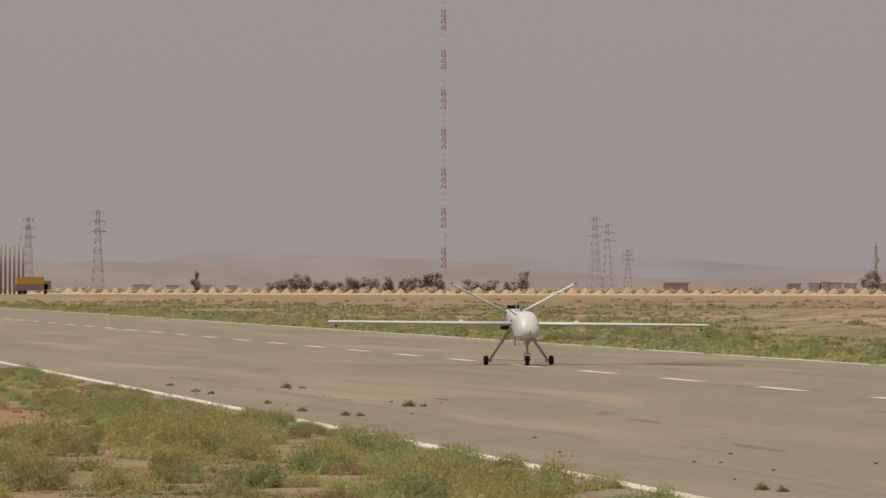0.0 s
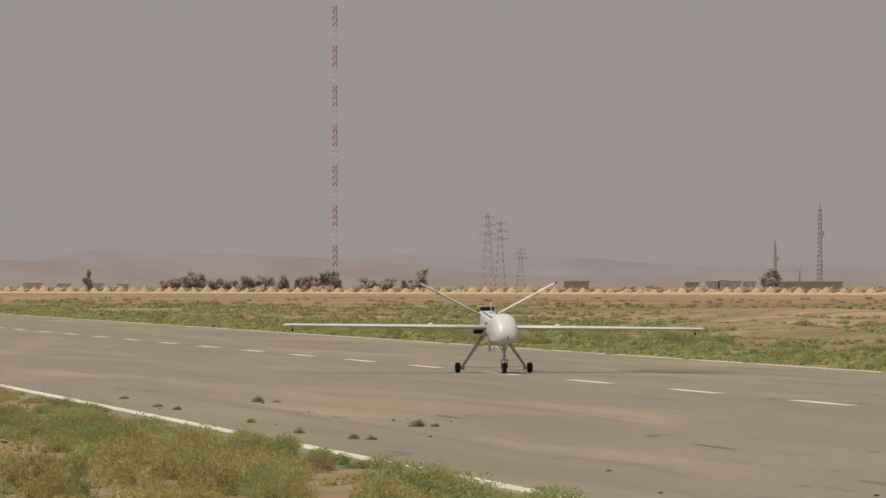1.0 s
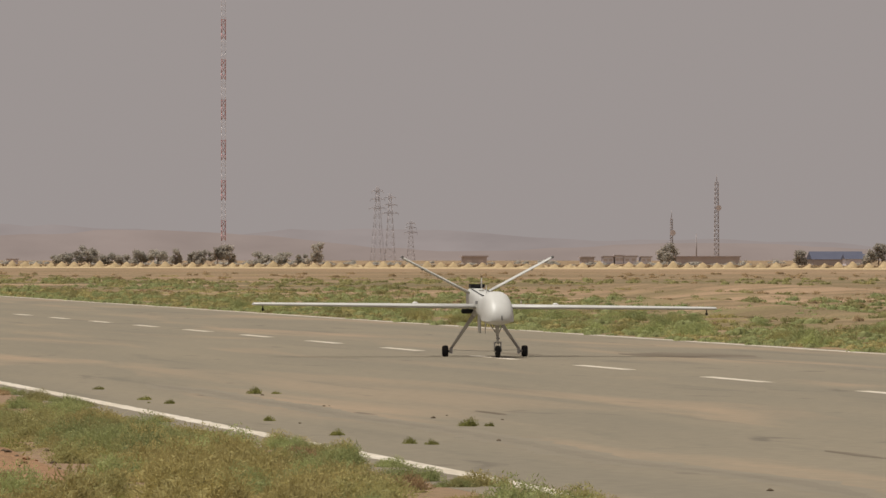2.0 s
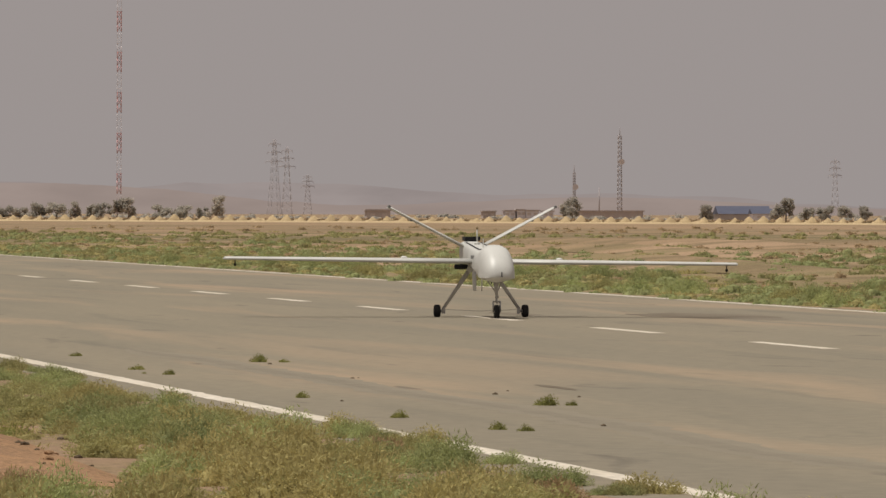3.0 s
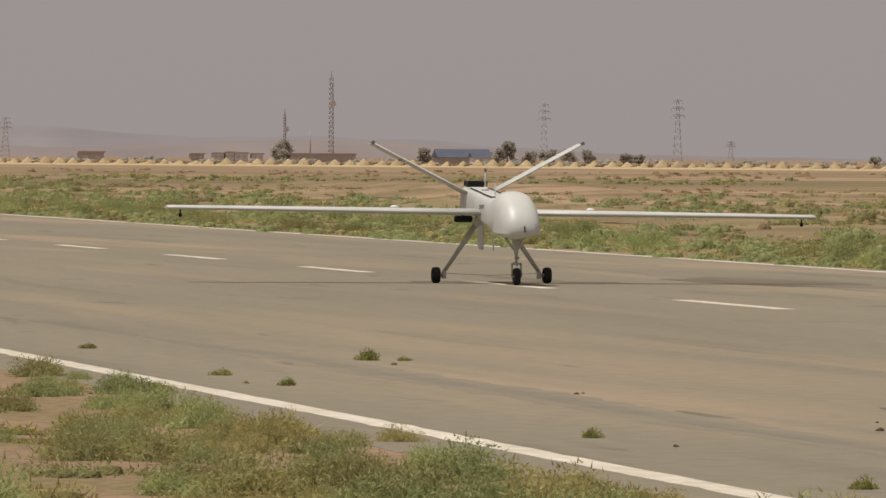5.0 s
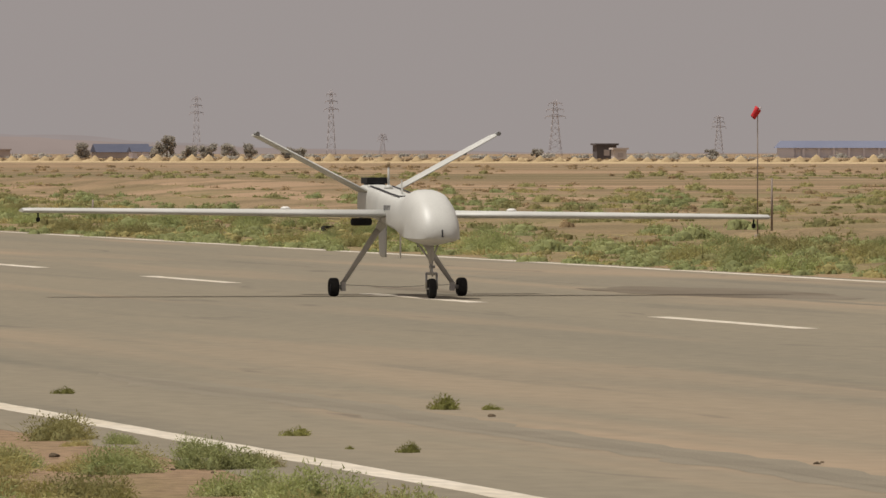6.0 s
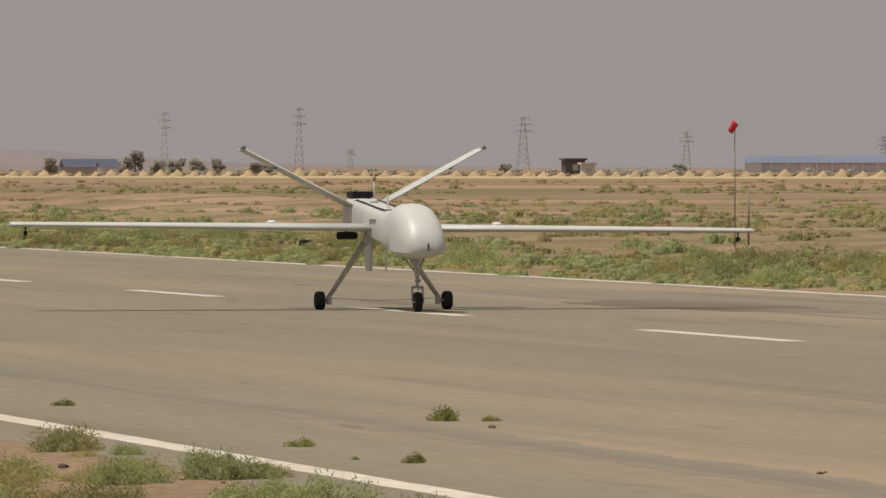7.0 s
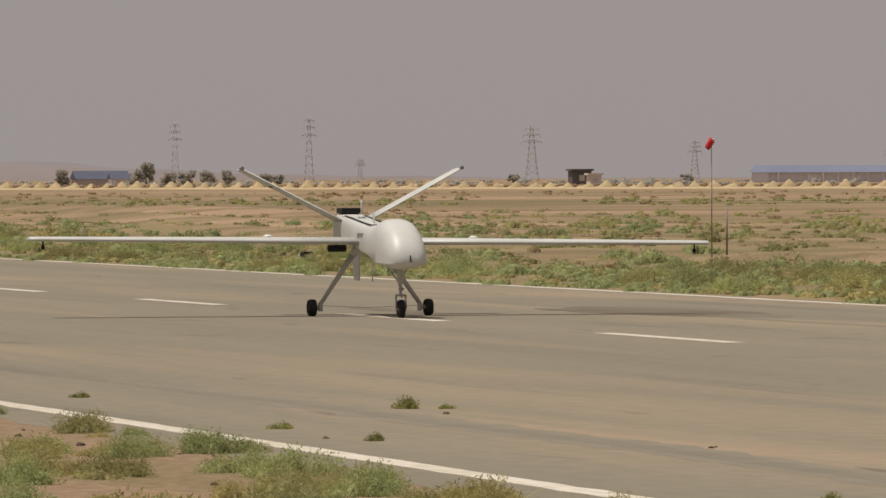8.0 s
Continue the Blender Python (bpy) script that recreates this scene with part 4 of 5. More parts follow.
scattered("green_scrub", rng, field(520, 15.8, 26, 1.3, -140, 1100, 2.0, -0.2, 0.4, 0.95) + field(400, 20, 60, 1.0, -120, 1100, 6.0, 0.02, 0.6, 1.2), far_kinds, SHRUB, "green desert scrub along far runway edge", "bushes")
scattered("edge_scrub", rng, field(330, 15.0, 16.8, 1.0, -140, 900, 31.0, -0.3, 0.3, 0.65), far_kinds, SHRUB, "green tufts creeping over far runway edge", "bushes")
scattered("olive_scrub", rng, field(560, 16, 30, 1.0, -140, 1000, 3.0, -0.3, 0.4, 0.95) + field(330, 24, 75, 1.0, -120, 1200, 9.0, 0.05, 0.5, 1.1), far_kinds, OLIVE, "pale olive scrub on sandy field", "bushes")
scattered("dry_tufts", rng, field(1600, 18, 100, 1.0, -110, 600, 22.0, -0.25, 0.25, 0.6), distant_kinds, OLIVE, "small dry olive tufts on sandy field", "bushes")
scattered("edge_grass", rng, field(650, 15.8, 27, 1.2, -130, 700, 25.0, -0.3, 0.35, 0.75), distant_kinds, STRAW, "pale yellow grass along far runway edge", "grass")
scattered("straw_field", rng, field(300, 16, 45, 1.0, -140, 900, 12.0, -0.2, 0.5, 1.0) + field(200, 40, 110, 1.0, -60, 1200, 14.0, 0.0, 0.5, 1.0), far_tufts, STRAW, "dry yellow grass on sandy field", "grass")
scattered("brown_scrub", rng, field(900, 26, 120, 1.0, -80, 700, 16.0, -0.1, 0.25, 0.6) + field(300, 85, 340, 1.0, 150, 1300, 18.0, 0.0, 0.4, 0.8), distant_kinds, RUST, "withered brown scrub on sandy field", "bushes")


# rounder bushes that stand out along the far edge
count = 0
while count < 130:
    x, y = 16.6 + 16 * rng.uniform() ** 1.4, -100 + 420 * rng.uniform() ** 1.2
    if noise.noise((x * 0.07, y * 0.022, 2.0)) < -0.2:
        continue
    count += 1
    name, meshes = (("bush", BUSH), ("olive_bush", OLIVE_BUSH))[rng.uniform() < 0.4]
    plant(name, meshes, x, y, rng.uniform(0.9, 1.7), rng.uniform(0.8, 1.05))


def low_bank(x, y, length, width, height, seed):
    """A drawn-out heap of sand."""
    s, n, m = Shape(), 24, 6
    v = []
    for i in range(n + 1):
        u = i / n * 2 - 1
        for j in range(m + 1):
            w = j / m * 2 - 1
            h = height * max(0, 1 - u * u) * max(0, 1 - w * w) * (0.75 + 0.5 * noise.noise((u * 4, w * 2, seed)))
            v.append((x + w * width / 2, y + u * length / 2, h - 0.06))
    return s.add(v, [(i * (m + 1) + j, i * (m + 1) + j + 1, (i + 1) * (m + 1) + j + 1, (i + 1) * (m + 1) + j) for i in range(n) for j in range(m)], True)


for k, (x, y, ln, w, h) in enumerate(((44, 210, 90, 7, 0.55), (52, 300, 120, 8, 0.5), (70, 420, 160, 10, 0.7), (95, 560, 220, 12, 0.8), (40, 110, 60, 6, 0.45))):
    thing("sand_bank", low_bank(x, y, ln, w, h, k * 2.3), SOIL, "low bank of bare reddish sand", "sand", kind="structure")


def from_camera(eye_y, degrees, distance):
    a = radians(degrees)
    return -38.4 + distance * math.sin(a), eye_y + distance * math.cos(a)


# the long row of sand heaps with scrub between them
def mound_mesh(seed):
    s, n, m = Shape(), 10, 5
    v = [(0, 0, 1.58)]
    for j in range(1, m + 1):
        for i in range(n):
            a = 2 * math.pi * i / n
            r = 1.7 * (j / m) ** 0.95 * (1 + 0.16 * noise.noise((math.cos(a) * 1.5, math.sin(a) * 1.5, seed + j)))
            v.append((r * math.cos(a), r * math.sin(a), 1.55 * (1 - (j / m) ** 1.25) * (1 + 0.16 * noise.noise((a, j, seed))) - (0.1 if j == m else 0)))
    f = [(0, 1 + i, 1 + (i + 1) % n) for i in range(n)]
    f += [(1 + (j - 1) * n + i, 1 + j * n + i, 1 + j * n + (i + 1) % n, 1 + (j - 1) * n + (i + 1) % n) for j in range(1, m) for i in range(n)]
    return s.add(v, f, True).mesh("sand_mound", SAND)


HEAPS = [mound_mesh(i * 5.1) for i in range(5)]
row_scrub = []
row_a, row_b = from_camera(-300, 1.6, 2350), from_camera(-190, 15.6, 1750)
row_len = math.dist(row_a, row_b)
row_n = int(row_len / 4.8)
for k in range(row_n):
    t = (k + rng.uniform(-0.12, 0.12)) / row_n
    x, y = row_a[0] + (row_b[0] - row_a[0]) * t, row_a[1] + (row_b[1] - row_a[1]) * t
    ob = new("sand_mound", HEAPS[rng.integers(5)])
    s = rng.uniform(0.8, 1.12)
    ob.matrix_basis = pose(x, y, -0.03, 0, 0, rng.uniform(0, 360)) @ Matrix.Diagonal((s, s, s * rng.uniform(0.85, 1.1), 1))
    tagged(ob, "pale cone of heaped sand in a long row", "sand heap", group="row of sand heaps")
    for q in range(3):
        row_scrub.append((x + 1.4 + 0.9 * q + rng.uniform(-0.3, 0.3), y + rng.uniform(-0.5, 0.5) - 0.2, 0.45, rng.uniform(1.0, 1.5)))
bank = Shape()
v, steps = [], 420
nx, ny = -(row_b[1] - row_a[1]) / row_len, (row_b[0] - row_a[0]) / row_len
for k in range(steps + 1):
    t = k / steps
    x, y = row_a[0] + (row_b[0] - row_a[0]) * t, row_a[1] + (row_b[1] - row_a[1]) * t
    h = 0.75 + 0.3 * noise.noise((k * 0.3, 2.0, 0)) + 0.15 * noise.noise((k * 1.1, 5.0, 0))
    v += [(x + nx * w, y + ny * w, z) for w, z in ((-30.0, -0.06), (-6.0, 0.12), (0.4, 0.35 * h), (2.2, h), (3.6, h * 0.9), (6.0, -0.1))]
bank.add(v, [(6 * k + i, 6 * k + i + 1, 6 * k + i + 7, 6 * k + i + 6) for k in range(steps) for i in range(5)], True)
thing("sand_bank", bank, SAND, "long low bank of pale heaped sand", "sand", kind="structure")
behind = [(*from_camera(-280, rng.uniform(1.5, 15.5), rng.uniform(2250, 3300)), 0.0, rng.uniform(1.4, 3.6)) for _ in range(260)]
scattered("distant_scrub", rng, behind, distant_kinds, LEAF, "low haze-paled scrub beyond sand row", "bushes")


def belt(n, d0, d1, az0, az1, lo, hi, seed):
    """Places in a belt of scrub that runs across the field."""
    out = []
    while len(out) < n:
        a = rng.uniform(az0, az1)
        wave = 0.06 * noise.noise((a * 0.7, seed, 0))
        x, y = from_camera(-250, a, rng.uniform(d0, d1) * (1 + wave))
        if x > FAR_EDGE + 3 and noise.noise((a * 1.3, d0, seed)) > -0.35:
            out.append((x, y, soil_z(x, y) - 0.02, rng.uniform(lo, hi)))
    return out


scattered("dry_belt", rng, belt(380, 930, 1130, 2.5, 15.6, 0.6, 1.2, 3.3), distant_kinds, OLIVE, "belt of dry olive scrub across field", "bushes")
scattered("brown_belt", rng, belt(160, 1150, 1500, 2.5, 15.6, 0.7, 1.2, 8.1), distant_kinds, RUST, "belt of brown scrub across field", "bushes")
scattered("green_belt", rng, belt(130, 520, 700, 4.5, 16.0, 0.6, 1.1, 5.7), far_kinds, SHRUB, "belt of green scrub across field", "bushes")
scattered("olive_belt", rng, belt(210, 500, 800, 4.5, 16.0, 0.6, 1.1, 15.7), far_kinds, OLIVE, "belt of pale olive scrub across field", "bushes")
scattered("row_scrub", rng, row_scrub, distant_kinds, BROWN_SCRUB, "brown scrub between sand heaps", "bushes")


# ---------------------------------------------------------------- far things
def lattice(s, base, top, height, panels, bar, z0=0.0):
    """Four leaning legs with rings and crossed braces."""
    corner = [(-1, -1), (1, -1), (1, 1), (-1, 1)]

    def at(k, i):
        w = (base + (top - base) * (k / panels) ** 0.8) / 2
        return Vector((corner[i][0] * w, corner[i][1] * w, z0 + height * k / panels))
    for k in range(panels):
        for i in range(4):
            j = (i + 1) % 4
            s.tube(at(k, i), at(k + 1, i), bar, n=4)
            s.tube(at(k, i), at(k + 1, j), bar * 0.45, n=4)
            s.tube(at(k, j), at(k + 1, i), bar * 0.45, n=4)
            if k % 2:
                s.tube(at(k + 1, i), at(k + 1, j), bar * 0.45, n=4)
    return s


def pylon(x, y, height, turn=0, wide=1.0):
    e = thing("power_pylon", None, None, "distant grey steel lattice power pylon", "pylon", group="power pylons", at=pose(x, y, -0.05, 0, 0, turn))
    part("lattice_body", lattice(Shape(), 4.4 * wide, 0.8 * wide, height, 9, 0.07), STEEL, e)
    for k, (z, half) in enumerate(((0.70, 3.4), (0.82, 2.9), (0.93, 2.3))):
        arm = Shape()
        for sgn in (-1, 1):
            for d in (-0.35, 0.35):
                arm.tube((0, d, height * z), (sgn * half * wide, 0, height * z + 0.1), 0.09, n=4)
            arm.tube((0, 0, height * z + 0.8), (sgn * half * wide, 0, height * z + 0.1), 0.07, n=4)
            arm.tube((sgn * half * wide, 0, height * z + 0.1), (sgn * half * wide, 0, height * z - 0.9), 0.08, n=4)
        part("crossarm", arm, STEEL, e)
    return e


for eye_y, az, dist, h, w in ((-376, 2.81, 3000, 25.5, 0.8), (-376, 3.25, 3000, 28, 0.9), (-292, 6.53, 4200, 35, 1.25), (-292, 6.61, 4250, 32, 1.15), (-261, 6.79, 4250, 19, 0.9),
                              (-200, 10.32, 3600, 24.0, 0.8), (-200, 11.17, 3600, 26.0, 0.85), (-200, 12.58, 3300, 20.5, 1.1), (-200, 13.62, 3900, 17.0, 0.9), (-200, 11.5, 4200, 9.5, 0.7), (-190, 14.9, 3600, 14.0, 0.8)):
    x, y = from_camera(eye_y, az, dist)
    pylon(x, y, h, rng.uniform(-20, 20), w)


def striped_mast(x, y, height, step):
    e = thing("radio_mast", None, None, "tall red and white striped lattice radio mast", "mast", at=pose(x, y, -0.05))
    k, z = 0, 0.0
    while z < height:
        h = min(step, height - z)
        part("mast_section", lattice(Shape(), 1.9, 1.9, h, 3, 0.14 if k % 2 else 0.035, z), REDWHITE_R if k % 2 else REDWHITE_W, e, "haze-paled red section" if k % 2 else "haze-paled white section")
        if k % 2:
            part("platform", Shape().box((-1.3, -1.0, z + h - 0.25), (1.3, 1.0, z + h)), REDWHITE_R, e)
        z += h
        k += 1


x, y = from_camera(-292, 5.55, 4300)
striped_mast(x, y, 152, 9.6)


def plain_tower(x, y, height, base, top, name, label):
    e = thing(name, None, None, label, "tower", at=pose(x, y, -0.05))
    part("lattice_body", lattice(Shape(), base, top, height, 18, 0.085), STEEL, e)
    part("top_pole", Shape().tube((0, 0, height), (0, 0, height + 2.5), 0.12, 0.06, n=6), STEEL, e)
    part("dish", Shape().lathe((top / 2, -0.6, height * 0.68), (0, -1, 0), [(0, 0.2), (0.3, 0.9), (0.4, 0.95)], 12), REDWHITE_W, e, "pale round dish")
    return e


x, y = from_camera(-261, 8.79, 2900)
plain_tower(x, y, 27, 1.5, 1.0, "lattice_tower", "slim grey lattice radio tower")
x, y = from_camera(-261, 8.50, 2900)
plain_tower(x, y, 15, 1.0, 0.6, "lattice_tower", "shorter grey lattice radio tower beside low building")
x, y = from_camera(-261, 8.66, 2900)
thing("antenna_pole", Shape().tube((0, 0, 0), (0, 0, 10), 0.25, 0.15, n=8), STEEL, "thin grey antenna pole", "pole", at=pose(x, y, -0.05))


def house(x, y, length, depth, height, wall, roof, label, pitch=0.0, turn=0.0, openings=3):
    """A plain building: walls, a flat or pitched roof with eaves, windows paled for haze."""
    e = thing("low_building", None, None, label, "building", at=pose(x, y, -0.05, 0, 0, turn))
    part("wall", Shape().box((-length / 2, -depth / 2, 0), (length / 2, depth / 2, height)), wall, e)
    o = 0.4
    if pitch:
        v = [(-length / 2 - o, -depth / 2 - o, height), (length / 2 + o, -depth / 2 - o, height), (length / 2 + o, depth / 2 + o, height), (-length / 2 - o, depth / 2 + o, height),
             (-length / 2 - o, 0, height + pitch), (length / 2 + o, 0, height + pitch)]
        part("roof", Shape().add(v, [(3, 2, 1, 0), (0, 1, 5, 4), (2, 3, 4, 5), (0, 4, 3), (1, 2, 5)]), roof, e)
    else:
        part("roof", Shape().box((-length / 2 - o, -depth / 2 - o, height), (length / 2 + o, depth / 2 + o, height + 0.4)), roof, e)
    for k in range(openings):
        cx = -length / 2 + length * (k + 0.5) / openings
        part("window", Shape().box((cx - 0.6, -depth / 2 - 0.05, height * 0.4), (cx + 0.6, -depth / 2 + 0.05, height * 0.75)), WINDOW, e)
    return e


def at_az(eye_y, az, dist):
    return from_camera(eye_y, az, dist)


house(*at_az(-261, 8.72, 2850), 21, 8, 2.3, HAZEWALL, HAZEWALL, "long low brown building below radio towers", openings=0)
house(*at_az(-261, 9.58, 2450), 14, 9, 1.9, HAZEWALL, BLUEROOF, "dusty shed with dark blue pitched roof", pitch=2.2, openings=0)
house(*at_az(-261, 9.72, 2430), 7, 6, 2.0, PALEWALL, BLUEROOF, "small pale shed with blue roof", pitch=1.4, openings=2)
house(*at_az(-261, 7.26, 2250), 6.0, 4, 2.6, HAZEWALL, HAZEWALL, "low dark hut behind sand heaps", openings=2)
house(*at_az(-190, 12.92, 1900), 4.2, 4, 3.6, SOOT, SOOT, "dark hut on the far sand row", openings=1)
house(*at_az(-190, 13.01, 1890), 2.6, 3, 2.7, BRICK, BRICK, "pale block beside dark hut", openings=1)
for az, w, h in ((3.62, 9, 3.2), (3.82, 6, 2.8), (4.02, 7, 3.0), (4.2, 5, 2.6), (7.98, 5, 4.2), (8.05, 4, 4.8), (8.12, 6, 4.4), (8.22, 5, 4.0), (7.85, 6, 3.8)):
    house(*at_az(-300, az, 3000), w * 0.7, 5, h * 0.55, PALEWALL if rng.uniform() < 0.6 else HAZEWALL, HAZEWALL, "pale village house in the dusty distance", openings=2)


def hangar(x, y, length, depth, height, turn):
    e = thing("hangar", None, None, "long hangar with blue roof band on columns", "hangar", at=pose(x, y, -0.05, 0, 0, turn))
    v = [(-length / 2 - 1, -depth / 2, height), (length / 2 + 1, -depth / 2, height), (length / 2 + 1, depth / 2, height), (-length / 2 - 1, depth / 2, height),
         (-length / 2 + 1, -depth / 2 + 3.5, height + 2.2), (length / 2 - 1, -depth / 2 + 3.5, height + 2.2), (length / 2 - 1, depth / 2, height + 2.2), (-length / 2 + 1, depth / 2, height + 2.2)]
    part("roof", Shape().add(v, [(3, 2, 1, 0), (4, 5, 6, 7), (0, 1, 5, 4), (1, 2, 6, 5), (2, 3, 7, 6), (3, 0, 4, 7)]), HANGAR_ROOF, e, "blue sheet roof")
    part("wall", Shape().box((-length / 2 + 3, -depth / 2 + 1.2, 0), (length / 2 - 1, depth / 2 - 0.5, height)), PALEWALL, e)
    part("end_wall", Shape().box((-length / 2, -depth / 2 + 0.3, 0), (-length / 2 + 5, 2, height)), PALEWALL, e)
    for k in range(9):
        cx = -length / 2 + 8 + (length - 9) * k / 8
        part("column", Shape().box((cx - 0.3, -depth / 2 + 0.2, 0), (cx + 0.3, -depth / 2 + 0.8, height)), PALEWALL, e)


x, y = at_az(-204, 14.42, 2800)
hangar(x, y, 46, 16, 3.0, -13)


def tree(x, y, height, spread, seed):
    """A small tree: trunk, limbs and a ragged crown of leaves paled for haze."""
    g = np.random.default_rng(seed)
    e = thing("tree", None, None, "haze-paled tree beyond the field", "tree", group="far trees", at=pose(x, y, -0.05, 0, 0, g.uniform(0, 360)))
    t = Shape().tube((0, 0, 0), (0.1, 0, height * 0.45), 0.22, 0.14, n=7)
    for k in range(5):
        a = g.uniform(0, 6.28)
        t.tube((0.08, 0, height * g.uniform(0.25, 0.42)), (spread * 0.35 * math.cos(a), spread * 0.35 * math.sin(a), height * g.uniform(0.55, 0.8)), 0.09, 0.04, n=5)
    part("trunk", t, BARK, e)
    n, lobes = 2200, [(g.uniform(-0.32, 0.32) * spread, g.uniform(-0.32, 0.32) * spread, height * g.uniform(0.2, 0.78), g.uniform(0.28, 0.55)) for _ in range(12)]
    w = g.integers(0, 12, n)
    L = np.array(lobes)[w]
    p = g.normal(0, 1, (n, 3))
    p /= np.linalg.norm(p, axis=1)[:, None]
    c = L[:, :3] + p * (L[:, 3] * g.uniform(0.3, 1.0, n))[:, None] * [spread * 0.5, spread * 0.5, height * 0.36]
    c[:, 2] = np.clip(c[:, 2], 0.25, None)
    d1, d2 = g.normal(0, 0.15, (n, 3)), g.normal(0, 0.15, (n, 3))
    v = np.stack([c - d1, c + d1, c + d2 * 1.6], 1).reshape(-1, 3)
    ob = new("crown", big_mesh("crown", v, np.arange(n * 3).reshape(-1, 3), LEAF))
    ob.parent = e
    return e


tree_list = [(-376, 4.36, 2500, 4.4, 6), (-376, 4.44, 2500, 5.0, 7), (-376, 4.54, 2500, 6.4, 6), (-376, 4.65, 2520, 4.2, 5), (-376, 4.75, 2550, 3.8, 5), (-376, 4.87, 2500, 5.2, 6), (-376, 4.97, 2500, 5.0, 6),
             (-376, 5.08, 2520, 5.2, 4), (-376, 5.19, 2500, 4.6, 4), (-376, 5.25, 2480, 5.4, 5), (-376, 5.33, 2400, 6.2, 4), (-376, 5.40, 2400, 7.0, 5), (-376, 5.62, 2500, 4.2, 6), (-376, 5.73, 2500, 4.2, 6), (-376, 5.86, 2480, 3.6, 4),
             (-340, 6.02, 2350, 7.2, 4.6), (-376, 3.87, 2700, 7.0, 3.0), (-261, 9.80, 2420, 6.2, 4.5), (-261, 9.86, 2420, 7.4, 5), (-261, 9.99, 2400, 4.8, 4.5), (-261, 10.11, 2400, 5.0, 5), (-261, 10.24, 2400, 5.0, 5),
             (-261, 10.36, 2400, 5.0, 4.5), (-261, 10.60, 2400, 3.6, 4), (-206, 9.55, 2450, 5.4, 5), (-261, 8.49, 2800, 7.6, 5), (-261, 8.46, 2790, 5.0, 5), (-200, 10.95, 2400, 3.2, 4), (-200, 12.45, 2600, 3.0, 3.6), (-200, 13.55, 2600, 2.8, 4)]
for k, (eye_y, az, dist, h, s) in enumerate(tree_list):
    x, y = at_az(eye_y, az, dist)
    tree(x, y, h, s, 100 + k)

# poles and a yellow machine by the far row
x, y = at_az(-376, 2.82, 2300)
truck = thing("work_truck", None, None, "yellow work truck standing beyond the sand heaps", "truck", at=pose(x, y, -0.03))
part("cargo_body", Shape().box((-3.6, -1.2, 2.6), (3.4, 1.2, 4.4)), YELLOW, truck, "yellow load body")
part("chassis", Shape().box((-4.0, -1.1, 0.9), (4.4, 1.1, 2.6)), DARKWALL, truck)
part("cab", Shape().box((3.4, -1.1, 1.2), (5.2, 1.1, 3.4)), DARKWALL, truck, "dark cab")
for wx in (-2.6, -1.4, 3.8):
    for wy in (-1.1, 1.1):
        part("wheel", Shape().lathe((wx, wy - 0.15, 0.5), (0, 1, 0), [(0, 0.3), (0.05, 0.5), (0.25, 0.5), (0.3, 0.3)], 12), RUBBER, truck)
for k in range(9):
    x, y = at_az(-376, 2.55 + 0.028 * k, 2320)
    thing("timber_pole", Shape().tube((0, 0, 0), (0, 0, 12.6 + 0.5 * math.sin(k * 2.1)), 0.3, 0.24, n=8), BARK, "upright dark pole in a cluster", "pole", group="pole cluster", at=pose(x, y, -0.05))


def windsock(x, y, height):
    e = thing("windsock", None, None, "red windsock on a thin steel pole", "windsock", at=pose(x, y, soil_z(x, y) - 0.02))
    part("pole", Shape().tube((0, 0, 0), (0, 0, height), 0.026, 0.018, n=8), BARK, e)
    part("base", Shape().tube((0, 0, 0), (0, 0, 0.2), 0.13, 0.1, n=10), BARK, e)
    part("hoop", Shape().lathe((0.02, 0, height), (0.5, 0, -0.5), [(0, 0.13), (0.03, 0.13)], 14), STEEL, e)
    rings = []
    for t in np.linspace(0, 1, 7):
        c, r = Vector((0.03 - 0.20 * t, 0, height + 0.03 - 0.22 * t - 0.1 * t * t)), 0.13 - 0.03 * t
        u, w = Vector((0.7, 0, -0.7)), Vector((0, 1, 0))
        rings.append([c + u * (r * math.cos(a)) * (1 + 0.15 * math.sin(3 * a + 4 * t)) + w * (r * math.sin(a)) for a in (2 * math.pi * i / 14 for i in range(14))])
    part("sock", Shape().rings(rings, caps=False), RED, e, "bright red cloth sock")


windsock(37.5, 120, 4.55)
for x, y, h in ((43.5, 142, 2.0), (26.0, 190, 1.0)):
    thing("marker_post", Shape().tube((0, 0, 0), (0, 0, h), 0.045, 0.04, n=8), BARK, "thin dark marker post on field", "post", at=pose(x, y, soil_z(x, y) - 0.02))
for x, y, w in ((27.8, 148, 0.22),):
    thing("dark_box", Shape().box((-w, -0.3, 0), (w, 0.3, 0.2)).box((-w * 0.8, -0.25, 0.2), (w * 0.8, 0.25, 0.24)), BLACK, "low dark marker box among scrub", "marker box", at=pose(x, y, soil_z(x, y) - 0.01))


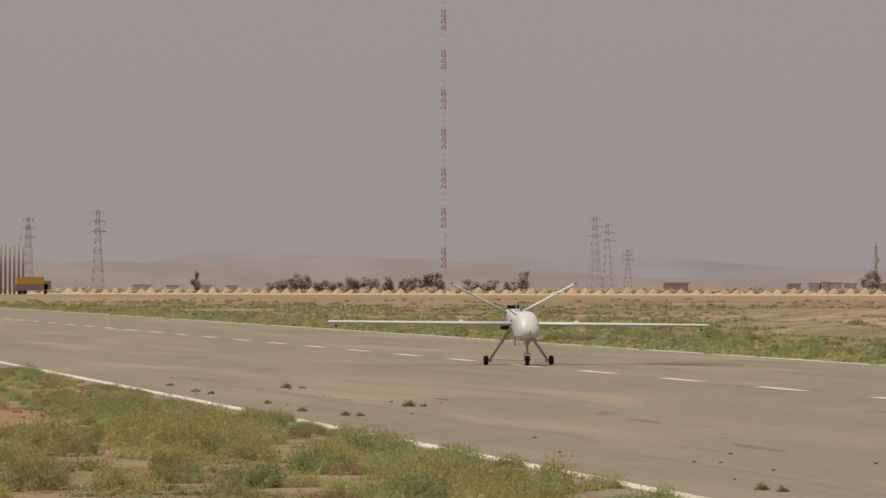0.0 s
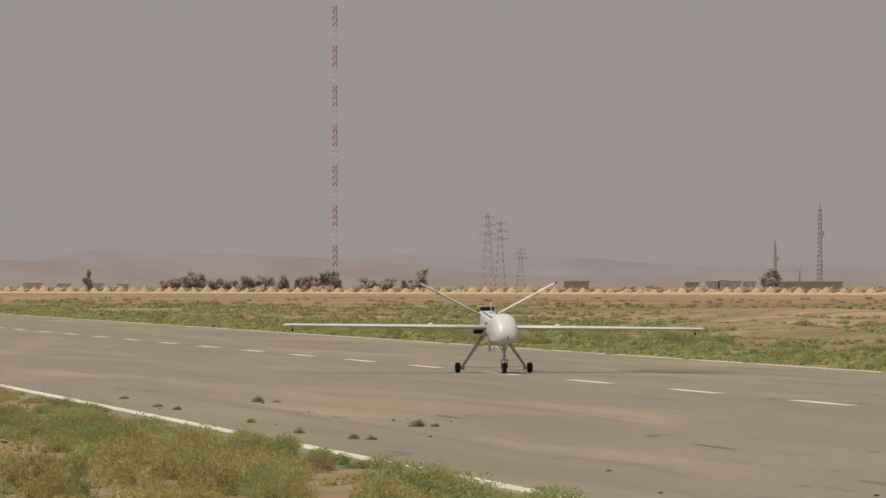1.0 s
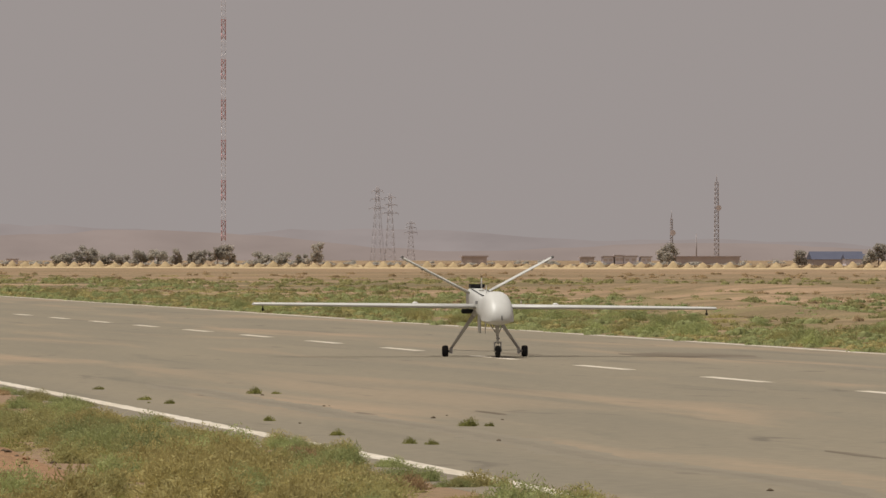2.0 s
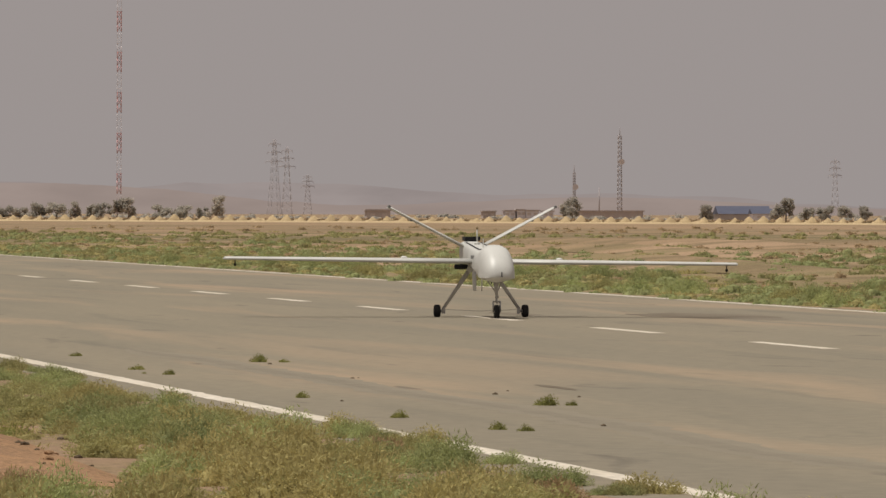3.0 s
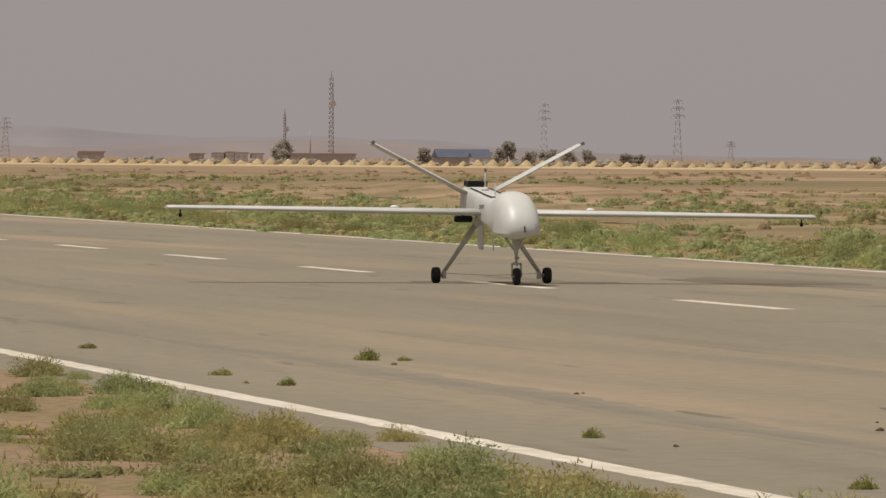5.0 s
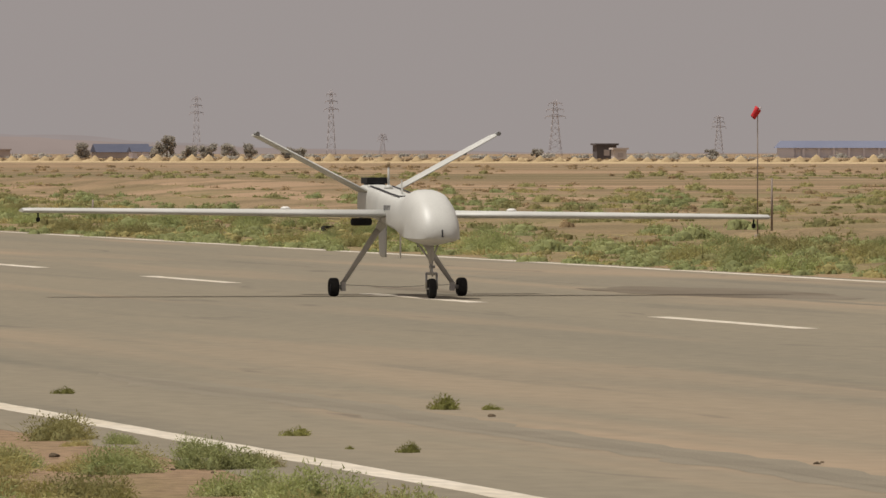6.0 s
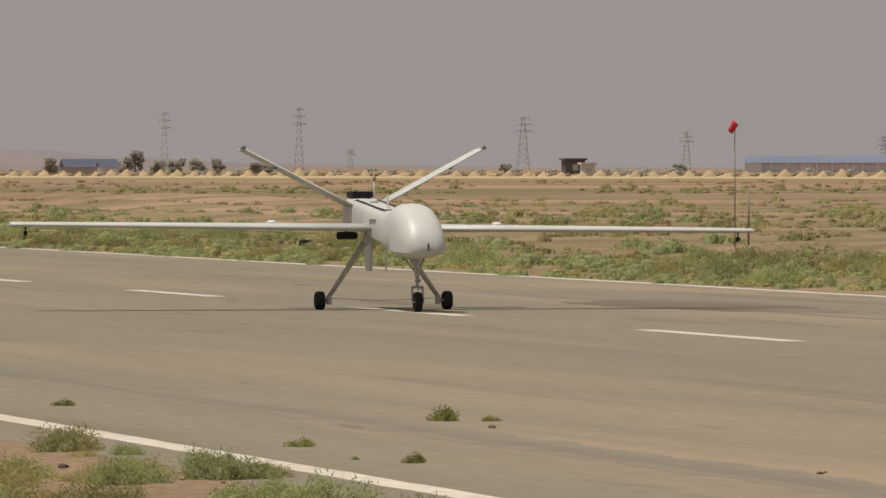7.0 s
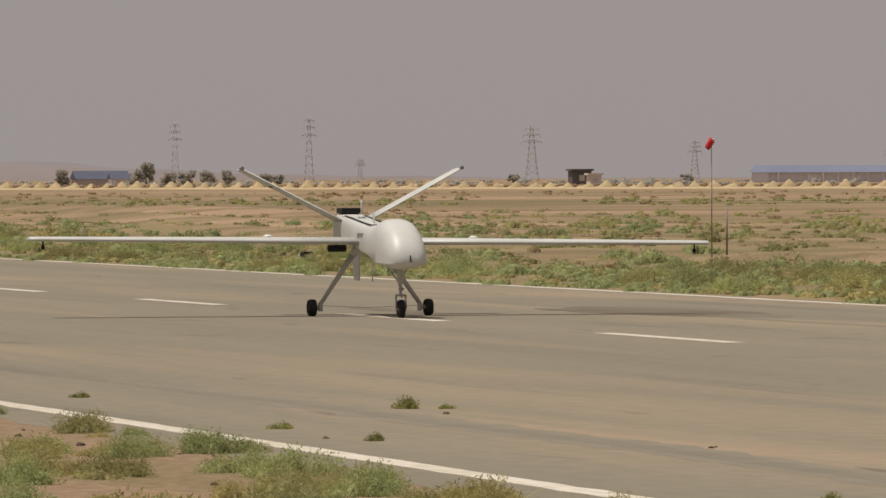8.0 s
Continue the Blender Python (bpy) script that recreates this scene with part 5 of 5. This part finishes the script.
DIRT = material("orange_dirt", (0.31, 0.185, 0.10), 0.95, second=(0.235, 0.145, 0.085), scale=1.6, fine=0.35, bump=0.5, bump_scale=14, spec=0.1)
thing("dirt_bank", low_bank(-28.7, -155, 26, 3.4, 0.55, 40.0), DIRT, "low bank of loose orange dirt on verge", "dirt", kind="structure")
for k in range(30):
    u, w = rng.uniform(-0.95, 0.95), rng.uniform(-0.6, 0.9)
    ob = new("dirt_clod", clod(200 + k, 0.07))
    ob.data.materials[0] = DIRT
    s = rng.uniform(0.4, 1.1)
    ob.matrix_basis = pose(-28.7 + w * 1.7, -155 + u * 13, max(soil_z(-28.7 + w * 1.7, -155 + u * 13), 0.5 * (1 - w * w) * (1 - u * u) * 0.85 - 0.06), 0, 0, 50 * k) @ Matrix.Diagonal((s, s, s, 1))
    tagged(ob, "crumbling lump of orange dirt on bank", "dirt clod", group="dirt clods")
for x, y, s in ((17.2, 12, 1.6), (17.6, 36, 1.2)):
    ob = new("pale_stone", clod(x, 0.08))
    ob.data.materials[0] = WHITE
    ob.matrix_basis = pose(x, y, soil_z(x, y) + 0.03, 0, 0, 40 * x) @ Matrix.Diagonal((s, s, s, 1))
    tagged(ob, "small pale stone beside runway edge", "stone", group="pale stones")


# ---------------------------------------------------------------- glowing haze-coloured hills at the horizon
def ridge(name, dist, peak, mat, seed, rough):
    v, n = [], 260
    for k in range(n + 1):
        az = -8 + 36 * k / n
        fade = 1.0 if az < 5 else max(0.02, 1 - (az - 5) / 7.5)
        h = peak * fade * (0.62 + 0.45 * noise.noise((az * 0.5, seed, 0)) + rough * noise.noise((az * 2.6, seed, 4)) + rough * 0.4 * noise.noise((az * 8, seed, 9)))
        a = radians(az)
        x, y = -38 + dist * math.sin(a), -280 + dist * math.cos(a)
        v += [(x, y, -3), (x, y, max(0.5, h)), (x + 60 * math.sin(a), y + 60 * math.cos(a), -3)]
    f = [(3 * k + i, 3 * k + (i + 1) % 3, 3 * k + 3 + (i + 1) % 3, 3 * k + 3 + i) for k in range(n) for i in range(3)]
    thing(name, Shape().add(v, f), mat, "low backdrop hills with glowing haze colour", "hills", kind="structure")


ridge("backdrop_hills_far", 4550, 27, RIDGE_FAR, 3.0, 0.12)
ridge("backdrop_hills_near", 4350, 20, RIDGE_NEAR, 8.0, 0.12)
